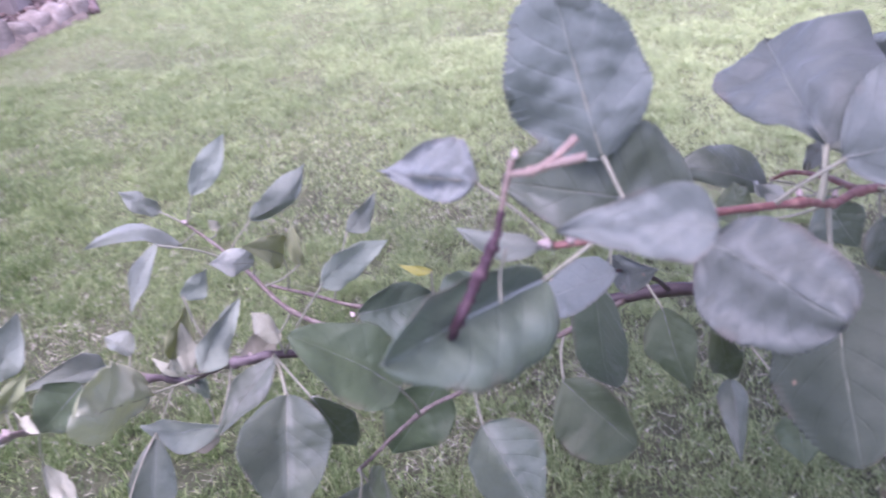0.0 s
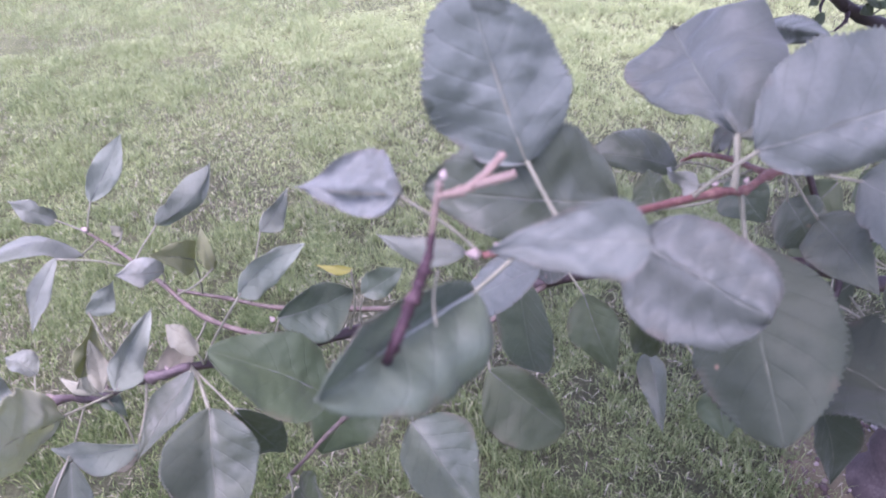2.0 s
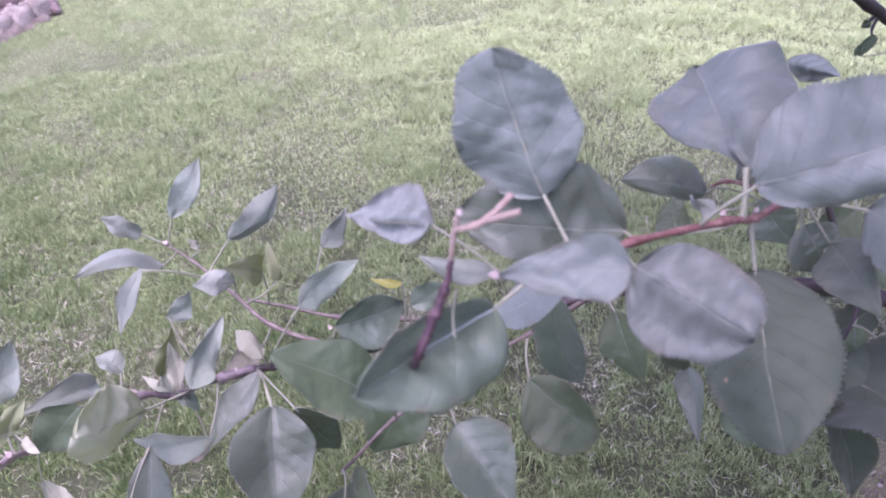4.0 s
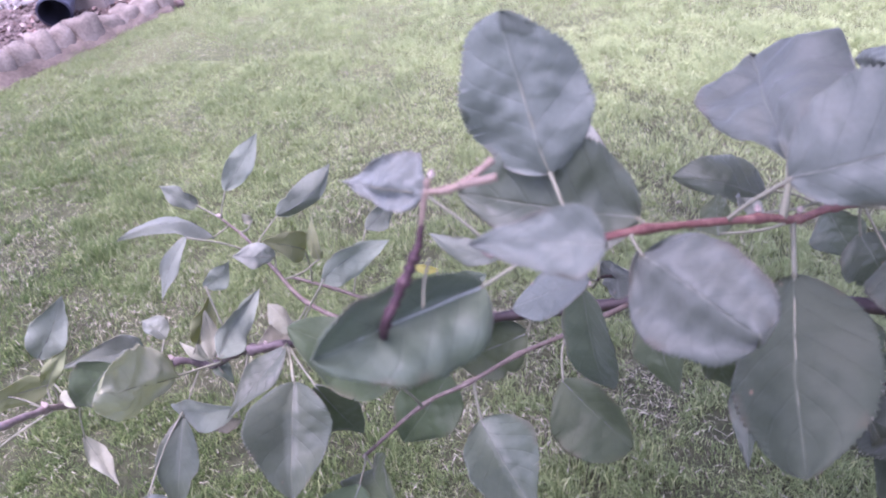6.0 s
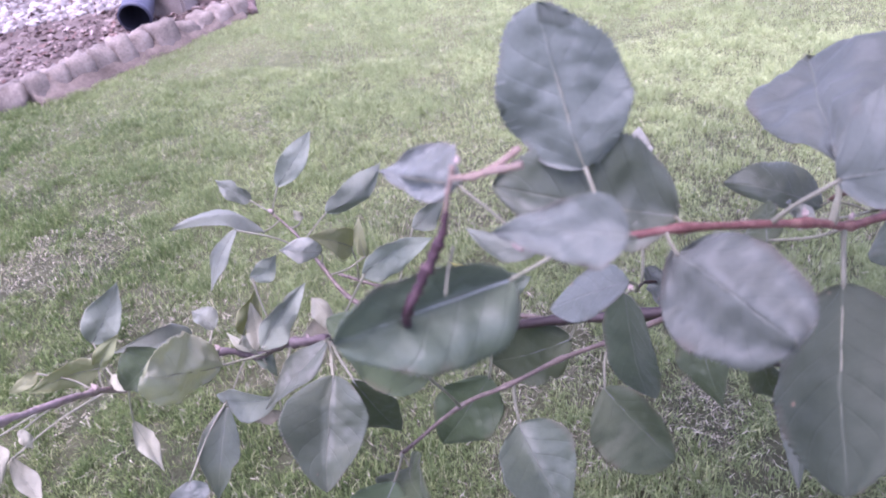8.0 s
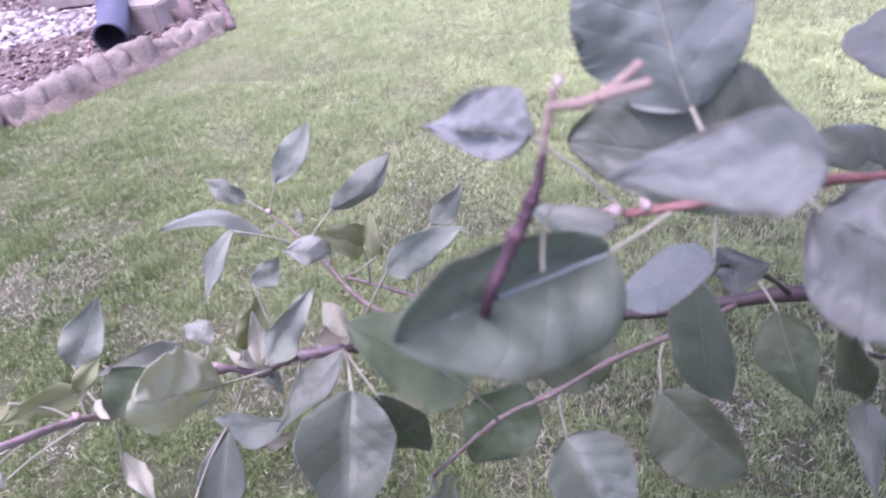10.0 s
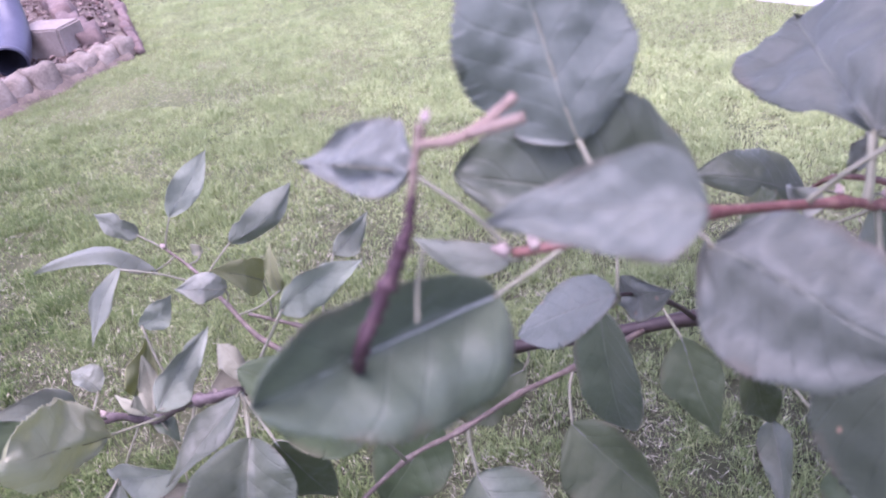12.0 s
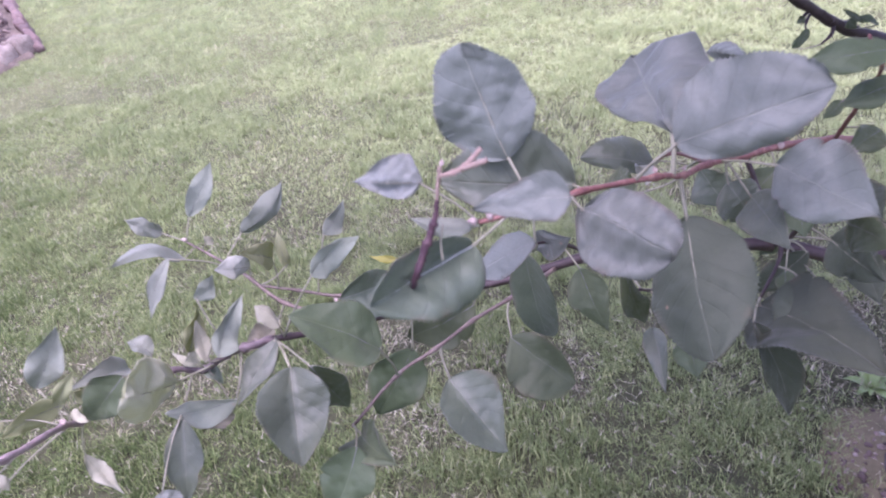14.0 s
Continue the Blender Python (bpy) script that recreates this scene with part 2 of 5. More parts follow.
CONCRETE = mottled("pale_concrete", ((0.3, (0.50, 0.47, 0.48)), (0.7, (0.66, 0.63, 0.64))), 5, 0.9, bump_d=0.003)


def piece_material(name, stops, rough=0.85, spec=0.3, share=0.0, through_col=(0.1, 0.2, 0.05), patch=None):
    """For countless small bits in one mesh: each island its own colour, with broad patches over the ground."""
    mat = bpy.data.materials.new(name)
    nt, ns, bsdf = nodes_of(mat)
    geo = nt.nodes.new("ShaderNodeNewGeometry")
    col = ramp(nt, geo.outputs["Random Per Island"], stops)
    if patch:
        broad = noise_fac(nt, 1.3, 5, 0.6)
        fac = ramp(nt, broad, ((0.40, (0, 0, 0)), (0.66, (1, 1, 1))))
        col = blend(nt, maths(nt, "MULTIPLY", fac, 0.48), col, blend(nt, 0.6, col, patch))
        # coarser, bluer grasses grow in patches among the fine ones
        other = ramp(nt, noise_fac(nt, 5.5, 4, 0.6), ((0.54, (0, 0, 0)), (0.64, (1, 1, 1))))
        col = blend(nt, maths(nt, "MULTIPLY", other, 0.5), col, blend(nt, 0.5, col, (0.045, 0.095, 0.026)))
        # the lawn grows drier and yellower to the right; away from the tree, haze and open light are painted in as
        # paleness
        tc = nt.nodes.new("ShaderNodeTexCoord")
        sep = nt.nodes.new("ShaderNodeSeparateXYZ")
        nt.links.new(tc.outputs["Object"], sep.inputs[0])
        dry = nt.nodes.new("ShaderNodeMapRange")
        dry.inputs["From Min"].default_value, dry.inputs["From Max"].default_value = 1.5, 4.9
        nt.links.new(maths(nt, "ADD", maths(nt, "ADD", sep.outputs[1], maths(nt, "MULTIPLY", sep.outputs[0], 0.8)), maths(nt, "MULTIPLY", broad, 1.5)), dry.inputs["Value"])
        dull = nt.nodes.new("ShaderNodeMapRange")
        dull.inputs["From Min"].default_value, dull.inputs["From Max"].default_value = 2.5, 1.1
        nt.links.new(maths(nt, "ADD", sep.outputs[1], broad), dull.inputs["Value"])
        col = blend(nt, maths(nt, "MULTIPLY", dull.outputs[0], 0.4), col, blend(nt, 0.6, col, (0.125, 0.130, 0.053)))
        # far haze and brighter daylight, put into the blades' colour
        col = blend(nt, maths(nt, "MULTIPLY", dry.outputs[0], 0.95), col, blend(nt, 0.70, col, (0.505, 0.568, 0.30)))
    nt.links.new(col, bsdf.inputs["Base Color"])
    bsdf.inputs["Roughness"].default_value = rough
    bsdf.inputs["Specular IOR Level"].default_value = spec
    if share:
        tr = node(nt, "ShaderNodeBsdfTranslucent")
        nt.links.new(blend(nt, 0.5, col, through_col), tr.inputs["Color"])
        mix = node(nt, "ShaderNodeMixShader")
        mix.inputs[0].default_value = share
        nt.links.new(bsdf.outputs[0], mix.inputs[1])
        nt.links.new(tr.outputs[0], mix.inputs[2])
        nt.links.new(mix.outputs[0], ns["Material Output"].inputs["Surface"])
    return mat


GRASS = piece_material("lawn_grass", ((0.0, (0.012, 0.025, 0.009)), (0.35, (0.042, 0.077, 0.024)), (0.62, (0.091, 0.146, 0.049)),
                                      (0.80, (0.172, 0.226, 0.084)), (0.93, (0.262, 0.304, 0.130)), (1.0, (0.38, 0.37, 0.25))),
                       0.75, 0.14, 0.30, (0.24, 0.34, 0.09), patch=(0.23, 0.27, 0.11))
STRAW = piece_material("dead_grass", ((0.0, (0.085, 0.078, 0.045)), (0.5, (0.158, 0.150, 0.102)), (1.0, (0.35, 0.335, 0.248))), 0.85, 0.2)
PEBBLE = piece_material("white_pebbles", ((0.0, (0.09, 0.08, 0.068)), (0.5, (0.17, 0.156, 0.14)), (1.0, (0.34, 0.322, 0.295))), 0.8)
CHIPS = piece_material("soil_crumbs_and_leaf_litter", ((0.0, (0.04, 0.028, 0.024)), (0.5, (0.095, 0.07, 0.062)), (0.85, (0.15, 0.118, 0.10)), (1.0, (0.24, 0.20, 0.175))), 0.95)


LITTER = piece_material("fallen_leaf", ((0.0, (0.045, 0.026, 0.022)), (0.45, (0.11, 0.066, 0.055)), (0.75, (0.20, 0.145, 0.125)), (1.0, (0.36, 0.30, 0.275))), 0.8, 0.25)


def ground_material():
    """Earth under the lawn, turning to a plain grass green where the blades end."""
    mat = bpy.data.materials.new("lawn_ground")
    nt, ns, bsdf = nodes_of(mat)
    coarse, mid, fine = noise_fac(nt, 1.3, 5, 0.6), noise_fac(nt, 14, 5), noise_fac(nt, 130, 4)
    tone = maths(nt, "ADD", maths(nt, "MULTIPLY", mid, 0.5), maths(nt, "MULTIPLY", fine, 0.5))
    col = ramp(nt, tone, ((0.25, (0.013, 0.015, 0.008)), (0.45, (0.028, 0.032, 0.016)), (0.6, (0.050, 0.056, 0.028)), (0.8, (0.11, 0.110, 0.062))))
    warm = ramp(nt, coarse, ((0.40, (0, 0, 0)), (0.66, (1, 1, 1))))
    col = blend(nt, maths(nt, "MULTIPLY", warm, 0.25), col, (0.12, 0.125, 0.06))
    # paler, greener ground away from the tree
    tc = nt.nodes.new("ShaderNodeTexCoord")
    sep = nt.nodes.new("ShaderNodeSeparateXYZ")
    nt.links.new(tc.outputs["Object"], sep.inputs[0])
    far = nt.nodes.new("ShaderNodeMapRange")
    far.inputs["From Min"].default_value, far.inputs["From Max"].default_value = 2.6, 5.0
    nt.links.new(maths(nt, "ADD", sep.outputs[1], coarse), far.inputs["Value"])
    col = blend(nt, maths(nt, "MULTIPLY", far.outputs[0], 0.35), col, blend(nt, 0.7, col, (0.24, 0.28, 0.12)))
    # closed green turf past the dense blades
    x, y = sep.outputs[0], sep.outputs[1]
    past = maths(nt, "SUBTRACT", 0.6, y)
    for a, b, c in ((1.0, -0.52, -1.0), (-1.0, -0.66, -0.8), (0.0, 1.0, -9.3)):
        past = maths(nt, "MAXIMUM", past, maths(nt, "ADD", maths(nt, "ADD", maths(nt, "MULTIPLY", x, a), maths(nt, "MULTIPLY", y, b)), c))
    turf = nt.nodes.new("ShaderNodeMapRange")
    turf.inputs["From Min"].default_value, turf.inputs["From Max"].default_value = -0.1, 0.5
    nt.links.new(past, turf.inputs["Value"])
    green = ramp(nt, tone, ((0.3, (0.020, 0.036, 0.011)), (0.5, (0.052, 0.078, 0.026)), (0.7, (0.120, 0.150, 0.058))))
    col = blend(nt, turf.outputs[0], col, blend(nt, maths(nt, "MULTIPLY", warm, 0.4), green, (0.125, 0.145, 0.062)))
    nt.links.new(col, bsdf.inputs["Base Color"])
    bsdf.inputs["Roughness"].default_value = 0.95
    bsdf.inputs["Specular IOR Level"].default_value = 0.15
    bump(nt, bsdf, tone, 0.8, 0.02)
    return mat


LAWN = ground_material()


# ---- building helpers ----
def part(name, bm, material, parent, label="", smooth=True, at=None):
    """Links a bmesh, in world coordinates, as one mesh under a thing or a part."""
    mesh = bpy.data.meshes.new(name)
    origin = Vector(at) if at is not None else Vector((0, 0, 0))
    if at is not None:
        bmesh.ops.translate(bm, verts=bm.verts, vec=-origin)
    bm.to_mesh(mesh)
    bm.free()
    for m in (material if isinstance(material, (list, tuple)) else (material,)):
        mesh.materials.append(m)
    if smooth:
        mesh.polygons.foreach_set("use_smooth", [True] * len(mesh.polygons))
    ob = new(name, mesh)
    if parent is not None:
        ob.parent = parent
        base, up = Vector((0, 0, 0)), parent
        while up is not None:
            base += up.location
            up = up.parent
        ob.location = origin - base
    else:
        ob.location = origin
    return tagged(ob, label)


def spline(points, radii, steps=6):
    """A smooth line through points, with a radius at each place."""
    pts = [Vector(p) for p in points]
    out = []
    for i in range(len(pts) - 1):
        a, b = pts[i], pts[i + 1]
        p = pts[i - 1] if i else a + (a - b)
        q = pts[i + 2] if i + 2 < len(pts) else b + (b - a)
        for k in range(steps):
            t = k / steps
            v = 0.5 * (2 * a + (b - p) * t + (2 * p - 5 * a + 4 * b - q) * t * t + (3 * a - p - 3 * b + q) * t ** 3)
            out.append((v, radii[i] + (radii[i + 1] - radii[i]) * t))
    out.append((pts[-1], radii[-1]))
    return out


def tube(bm, points, radii, seg=8, steps=6, rough=0.0, knots=0.0, cap=True):
    """Adds a tapered round stem along a smooth line, with uneven skin and swellings at its nodes."""
    line = spline(points, radii, steps)
    rings = []
    side = None
    for i, (p, r) in enumerate(line):
        d = (line[min(i + 1, len(line) - 1)][0] - line[max(i - 1, 0)][0]).normalized()
        if side is None:
            side = d.orthogonal().normalized()
        side = (side - d * side.dot(d)).normalized()
        other = d.cross(side)
        swell = 1 + (knots if i % steps == 0 and 0 < i < len(line) - 1 else 0)
        ring = []
        for k in range(seg):
            a = 2 * math.pi * k / seg
            v = side * math.cos(a) + other * math.sin(a)
            rr = r * swell * (1 + rough * noise.noise((p + v * r) * (0.9 / max(r, 0.001))))
            ring.append(bm.verts.new(p + v * rr))
        rings.append(ring)
    for a, b in zip(rings, rings[1:]):
        for k in range(seg):
            bm.faces.new((a[k], a[(k + 1) % seg], b[(k + 1) % seg], b[k]))
    if cap:
        bm.faces.new(rings[0][::-1])
        bm.faces.new(rings[-1])
    return line


def thing(name, at, label, category, group="", kind=""):
    ob = new(name)
    ob.empty_display_size = 0.05
    ob.location = at
    return tagged(ob, label, category, group, kind)


def stuff_mesh(name, verts, tris, material, label, category):
    """One mesh of countless small pieces from arrays."""
    mesh = bpy.data.meshes.new(name)
    mesh.vertices.add(len(verts))
    mesh.vertices.foreach_set("co", np.ascontiguousarray(verts, dtype=np.float32).ravel())
    mesh.loops.add(tris.size)
    mesh.loops.foreach_set("vertex_index", np.ascontiguousarray(tris, dtype=np.int32).ravel())
    mesh.polygons.add(len(tris))
    mesh.polygons.foreach_set("loop_start", np.arange(0, tris.size, 3, dtype=np.int32))
    mesh.update(calc_edges=True)
    mesh.materials.append(material)
    return tagged(new(name, mesh), label, category, kind="stuff" if label else "")


# ---- ground ----
def build_ground():
    bm = bmesh.new()
    rings = [0.0, 1.5, 3, 5, 8, 12, 20, 40, 90, 250, 800]
    seg = 48
    prev = None
    centre = bm.verts.new((0, 3, 0))
    for r in rings[1:]:
        ring = [bm.verts.new((r * math.cos(2 * math.pi * k / seg), 3 + r * math.sin(2 * math.pi * k / seg), 0)) for k in range(seg)]
        for k in range(seg):
            if prev is None:
                bm.faces.new((centre, ring[k], ring[(k + 1) % seg]))
            else:
                bm.faces.new((prev[k], ring[k], ring[(k + 1) % seg], prev[(k + 1) % seg]))
        prev = ring
    ob = part("ground", bm, LAWN, None)
    tagged(ob, "mown lawn ground of dark earth and short green turf", "lawn", kind="structure")


build_ground()

# corners of the raised bed: near left, near right, far corner, far left
BED_NEAR, BED_FAR, BED_BACK = Vector((-2.93, 3.72, 0)), Vector((-2.22, 5.02, 0)), Vector((-3.5, 6.95, 0))
BED_LEFT = Vector((-4.6, 3.45, 0))
SOIL_SPOT = Vector((1.09, 0.94, 0))
STRIP_NEAR, STRIP_BACK = BED_FAR + Vector((0.10, 0.0, 0)), BED_BACK + Vector((0.42, 0.05, 0))


# worn, half-bare places in the lawn: x, y and radius
WORN = [(-1.77, 2.60, 0.16), (-2.44, 3.31, 0.22), (-2.42, 2.88, 0.20), (-1.54, 3.30, 0.16), (-1.95, 2.13, 0.18), (-0.51, 2.53, 0.10),
        (-0.77, 3.62, 0.12), (-2.40, 3.78, 0.20), (-1.92, 4.22, 0.30), (-1.66, 4.16, 0.20), (-2.06, 4.04, 0.20), (0.34, 1.46, 0.10), (1.15, 1.32, 0.20), (-1.48, 4.62, 0.16), (-0.05, 1.75, 0.10)]


def worn(x, y):
    """How worn the lawn is, 0 to 1 (arrays)."""
    most = np.zeros_like(x)
    for wx, wy, r in WORN:
        d = np.hypot(x - wx, (y - wy) * 0.8) / r + 0.9 * (field(x, y, 0.09, 21) - 0.5)
        most = np.maximum(most, np.clip((1.0 - d) * 2.0, 0, 1))
    return most


def in_bed(x, y):
    """True where the raised bed lies (arrays)."""
    def right_of(a, b):
        return (b.x - a.x) * (y - a.y) - (b.y - a.y) * (x - a.x)
    return (right_of(BED_NEAR, BED_FAR) > 0) & (right_of(STRIP_NEAR, STRIP_BACK) > 0) & (right_of(BED_LEFT, BED_NEAR) > 0)


def field(x, y, cell, seed):
    """Smooth random values, 0 to 1, over the plan (arrays); cell: metres."""
    table = np.random.RandomState(seed).uniform(0, 1, (256, 256))
    u, v = x / cell + 1000, y / cell + 1000
    i, j = np.floor(u).astype(int), np.floor(v).astype(int)
    fu, fv = u - i, v - j
    fu, fv = fu * fu * (3 - 2 * fu), fv * fv * (3 - 2 * fv)
    def at(a, b):
        return table[a % 256, b % 256]
    return (at(i, j) * (1 - fu) + at(i + 1, j) * fu) * (1 - fv) + (at(i, j + 1) * (1 - fu) + at(i + 1, j + 1) * fu) * fv


def build_grass():
    rng = np.random.RandomState(11)
    verts, tris, count, straw_v = [], [], 0, []
    zones = ((0.55, 2.3, 52000, 0.0022, 0.034, True), (2.3, 4.0, 40000, 0.0028, 0.032, True), (4.0, 6.2, 26000, 0.0046, 0.032, False), (6.2, 9.5, 11000, 0.008, 0.032, False), (-4.0, 10.0, 1700, 0.013, 0.045, None))
    for y0, y1, dense, wide, tall, bent in zones:
        x0, x1 = (-7.0, 6.0) if bent is None else (-0.66 * y1 - 0.7, 0.52 * y1 + 0.9)
        n = int(dense * (y1 - y0) * (x1 - x0))
        x, y = rng.uniform(x0, x1, n), rng.uniform(y0, y1, n)
        off = np.zeros((n, 2))
        if bent:
            # most blades grow in tufts and lean outwards from their middle
            many = n // 34
            cx, cy, spread = rng.uniform(x0, x1, many), rng.uniform(y0, y1, many), rng.uniform(0.008, 0.022, many)
            own = rng.randint(0, many, n)
            tufted = rng.uniform(0, 1, n) < 0.72
            off = np.where(tufted[:, None], rng.normal(0, 1, (n, 2)) * spread[own][:, None], 0)
            x, y = np.where(tufted, cx[own] + off[:, 0], x), np.where(tufted, cy[own] + off[:, 1], y)
        core = (x > -0.66 * y - 0.7) & (x < 0.52 * y + 0.9) & (y > 0.55) & (y < 9.5)
        keep = (~core if bent is None else core) & ~in_bed(x - 0.03, y - 0.0)
        spot = np.hypot((x - SOIL_SPOT.x) / 0.25, (y - SOIL_SPOT.y) / 0.20)
        keep &= rng.uniform(0, 1, n) < np.clip((spot - 0.45 + 0.5 * (field(x, y, 0.07, 33) - 0.5)) / 0.75, 0.04, 1)
        # bare places, and clumps a hand wide
        clump = 0.6 * field(x, y, 0.055, 1) + 0.4 * field(x, y, 0.13, 2)
        bare = field(x, y, 0.34, 3) * 0.6 + field(x, y, 0.12, 4) * 0.4
        keep &= rng.uniform(0, 1, n) < np.clip((clump - 0.18) * 2.2, 0.14 if y0 < 2 else 0.5, 1) * np.clip((bare - 0.25) * 5.0, 0.34 if y0 < 2 else 0.55, 1)
        keep &= rng.uniform(0, 1, n) > np.where(y < 2.6, 0.84, 0.35) * worn(x, y)
        x, y, off = x[keep], y[keep], off[keep]
        n = len(x)
        tuft = 0.6 * field(x, y, 0.055, 1) + 0.4 * field(x, y, 0.13, 2)
        h = tall * rng.uniform(0.5, 1.1, n) * ((0.45 + 1.15 * tuft) if y0 < 2 else (0.7 + 0.6 * tuft)) * (1 - 0.4 * worn(x, y))
        w = wide * rng.uniform(0.6, 1.25, n)
        turn = rng.uniform(0, 2 * np.pi, n)
        lean = rng.uniform(0.2, 1.35 if bent else 0.7, n) * h
        lie = 4 * np.pi * field(x, y, 0.11, 5) + rng.normal(0, 1.3, n)
        out = np.hypot(off[:, 0], off[:, 1]) > 0
        lie = np.where(out, np.arctan2(off[:, 1], off[:, 0]) + rng.normal(0, 0.7, n), lie)
        h = np.where(out, h * rng.uniform(0.8, 1.25, n), h * 0.75) * (0.62 + 0.85 * field(x, y, 0.16, 7) ** 1.3)
        lx, ly = lean * np.cos(lie), lean * np.sin(lie)
        wx, wy = w * np.cos(turn) / 2, w * np.sin(turn) / 2
        z = np.zeros(n)
        a = np.stack([x - wx, y - wy, z - 0.004], 1)
        b = np.stack([x + wx, y + wy, z - 0.004], 1)
        top = np.stack([x + lx, y + ly, np.sqrt(np.maximum(h * h - lean * lean * 0.55, (0.25 * h) ** 2))], 1)
        ids = np.arange(n)
        if bent:
            hz = 0.62 * h
            c = np.stack([x - wx * 0.8 + lx * 0.32, y - wy * 0.8 + ly * 0.32, hz], 1)
            d = np.stack([x + wx * 0.8 + lx * 0.32, y + wy * 0.8 + ly * 0.32, hz], 1)
            verts.append(np.stack([a, b, c, d, top], 1).reshape(-1, 3))
            base = count + ids * 5
            tris.append(np.concatenate([np.stack([base, base + 1, base + 3], 1), np.stack([base, base + 3, base + 2], 1), np.stack([base + 2, base + 3, base + 4], 1)]))
            count += 5 * n
        else:
            verts.append(np.stack([a, b, top], 1).reshape(-1, 3))
            base = count + ids * 3
            tris.append(np.stack([base, base + 1, base + 2], 1))
            count += 3 * n
    # dead blades lying among the living ones
    for y0, y1, dense in ((0.55, 2.4, 9000), (2.4, 4.6, 3600)):
        x0, x1 = -0.66 * y1 - 0.7, 0.52 * y1 + 0.9
        n = int(dense * (y1 - y0) * (x1 - x0))
        x, y = rng.uniform(x0, x1, n), rng.uniform(y0, y1, n)
        thin = 0.6 * field(x, y, 0.34, 3) + 0.4 * field(x, y, 0.12, 4)
        bed = ~in_bed(x, y) & (rng.uniform(0, 1, n) < 0.14 + np.clip((0.50 - thin) * 3.0, 0, 0.6) + 0.8 * worn(x, y))
        x, y = x[bed], y[bed]
        n = len(x)
        a, L, w = rng.uniform(0, 2 * np.pi, n), rng.uniform(0.012, 0.034, n), rng.uniform(0.0012, 0.0026, n)
        z = rng.uniform(0.010, 0.034, n)
        d, s = np.stack([np.cos(a), np.sin(a)], 1) * L[:, None], np.stack([-np.sin(a), np.cos(a)], 1) * w[:, None]
        p = np.stack([x, y], 1)
        one = np.concatenate([p - s / 2, z[:, None]], 1)
        two = np.concatenate([p + s / 2, z[:, None]], 1)
        three = np.concatenate([p + d, (z + rng.uniform(-0.010, 0.016, n))[:, None]], 1)
        straw_v.append(np.stack([one, two, three], 1).reshape(-1, 3))
    straw = np.concatenate(straw_v)
    stuff_mesh("dry_grass", straw, np.arange(len(straw), dtype=np.int32).reshape(-1, 3), STRAW, "dead straw-coloured grass blades lying in the lawn", "dry grass")
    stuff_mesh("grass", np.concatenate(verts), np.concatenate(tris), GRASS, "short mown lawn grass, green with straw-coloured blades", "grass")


build_grass()


def scatter(name, material, label, category, places, sizes, flat, seed):
    """Small uneven stones or crumbs, one mesh."""
    rng = np.random.RandomState(seed)
    phi = (1 + 5 ** 0.5) / 2
    ico = np.array([(-1, phi, 0), (1, phi, 0), (-1, -phi, 0), (1, -phi, 0), (0, -1, phi), (0, 1, phi), (0, -1, -phi), (0, 1, -phi),
                    (phi, 0, -1), (phi, 0, 1), (-phi, 0, -1), (-phi, 0, 1)]) / 1.9
    f = np.array([(0, 11, 5), (0, 5, 1), (0, 1, 7), (0, 7, 10), (0, 10, 11), (1, 5, 9), (5, 11, 4), (11, 10, 2), (10, 7, 6), (7, 1, 8),
                  (3, 9, 4), (3, 4, 2), (3, 2, 6), (3, 6, 8), (3, 8, 9), (4, 9, 5), (2, 4, 11), (6, 2, 10), (8, 6, 7), (9, 8, 1)])
    n = len(places)
    turn = rng.uniform(0, 2 * np.pi, n)
    shape = ico[None] * rng.uniform(0.75, 1.25, (n, 12, 1)) * np.stack([rng.uniform(0.8, 1.4, n), rng.uniform(0.6, 1.0, n), rng.uniform(flat, flat * 1.8, n)], 1)[:, None]
    co = shape * sizes[:, None, None]
    c, s = np.cos(turn)[:, None], np.sin(turn)[:, None]
    x, y = co[..., 0] * c - co[..., 1] * s, co[..., 0] * s + co[..., 1] * c
    v = np.stack([x, y, co[..., 2]], 2) + places[:, None]
    tri = (f[None] + (np.arange(n) * 12)[:, None, None]).reshape(-1, 3)
    stuff_mesh(name, v.reshape(-1, 3), tri, material, label, category)


def bed_height(x, y):
    return 0.075 + 0.018 * math.sin(x * 5 + 1) * math.sin(y * 4) + 0.02 * noise.noise(Vector((x * 3, y * 3, 0)))


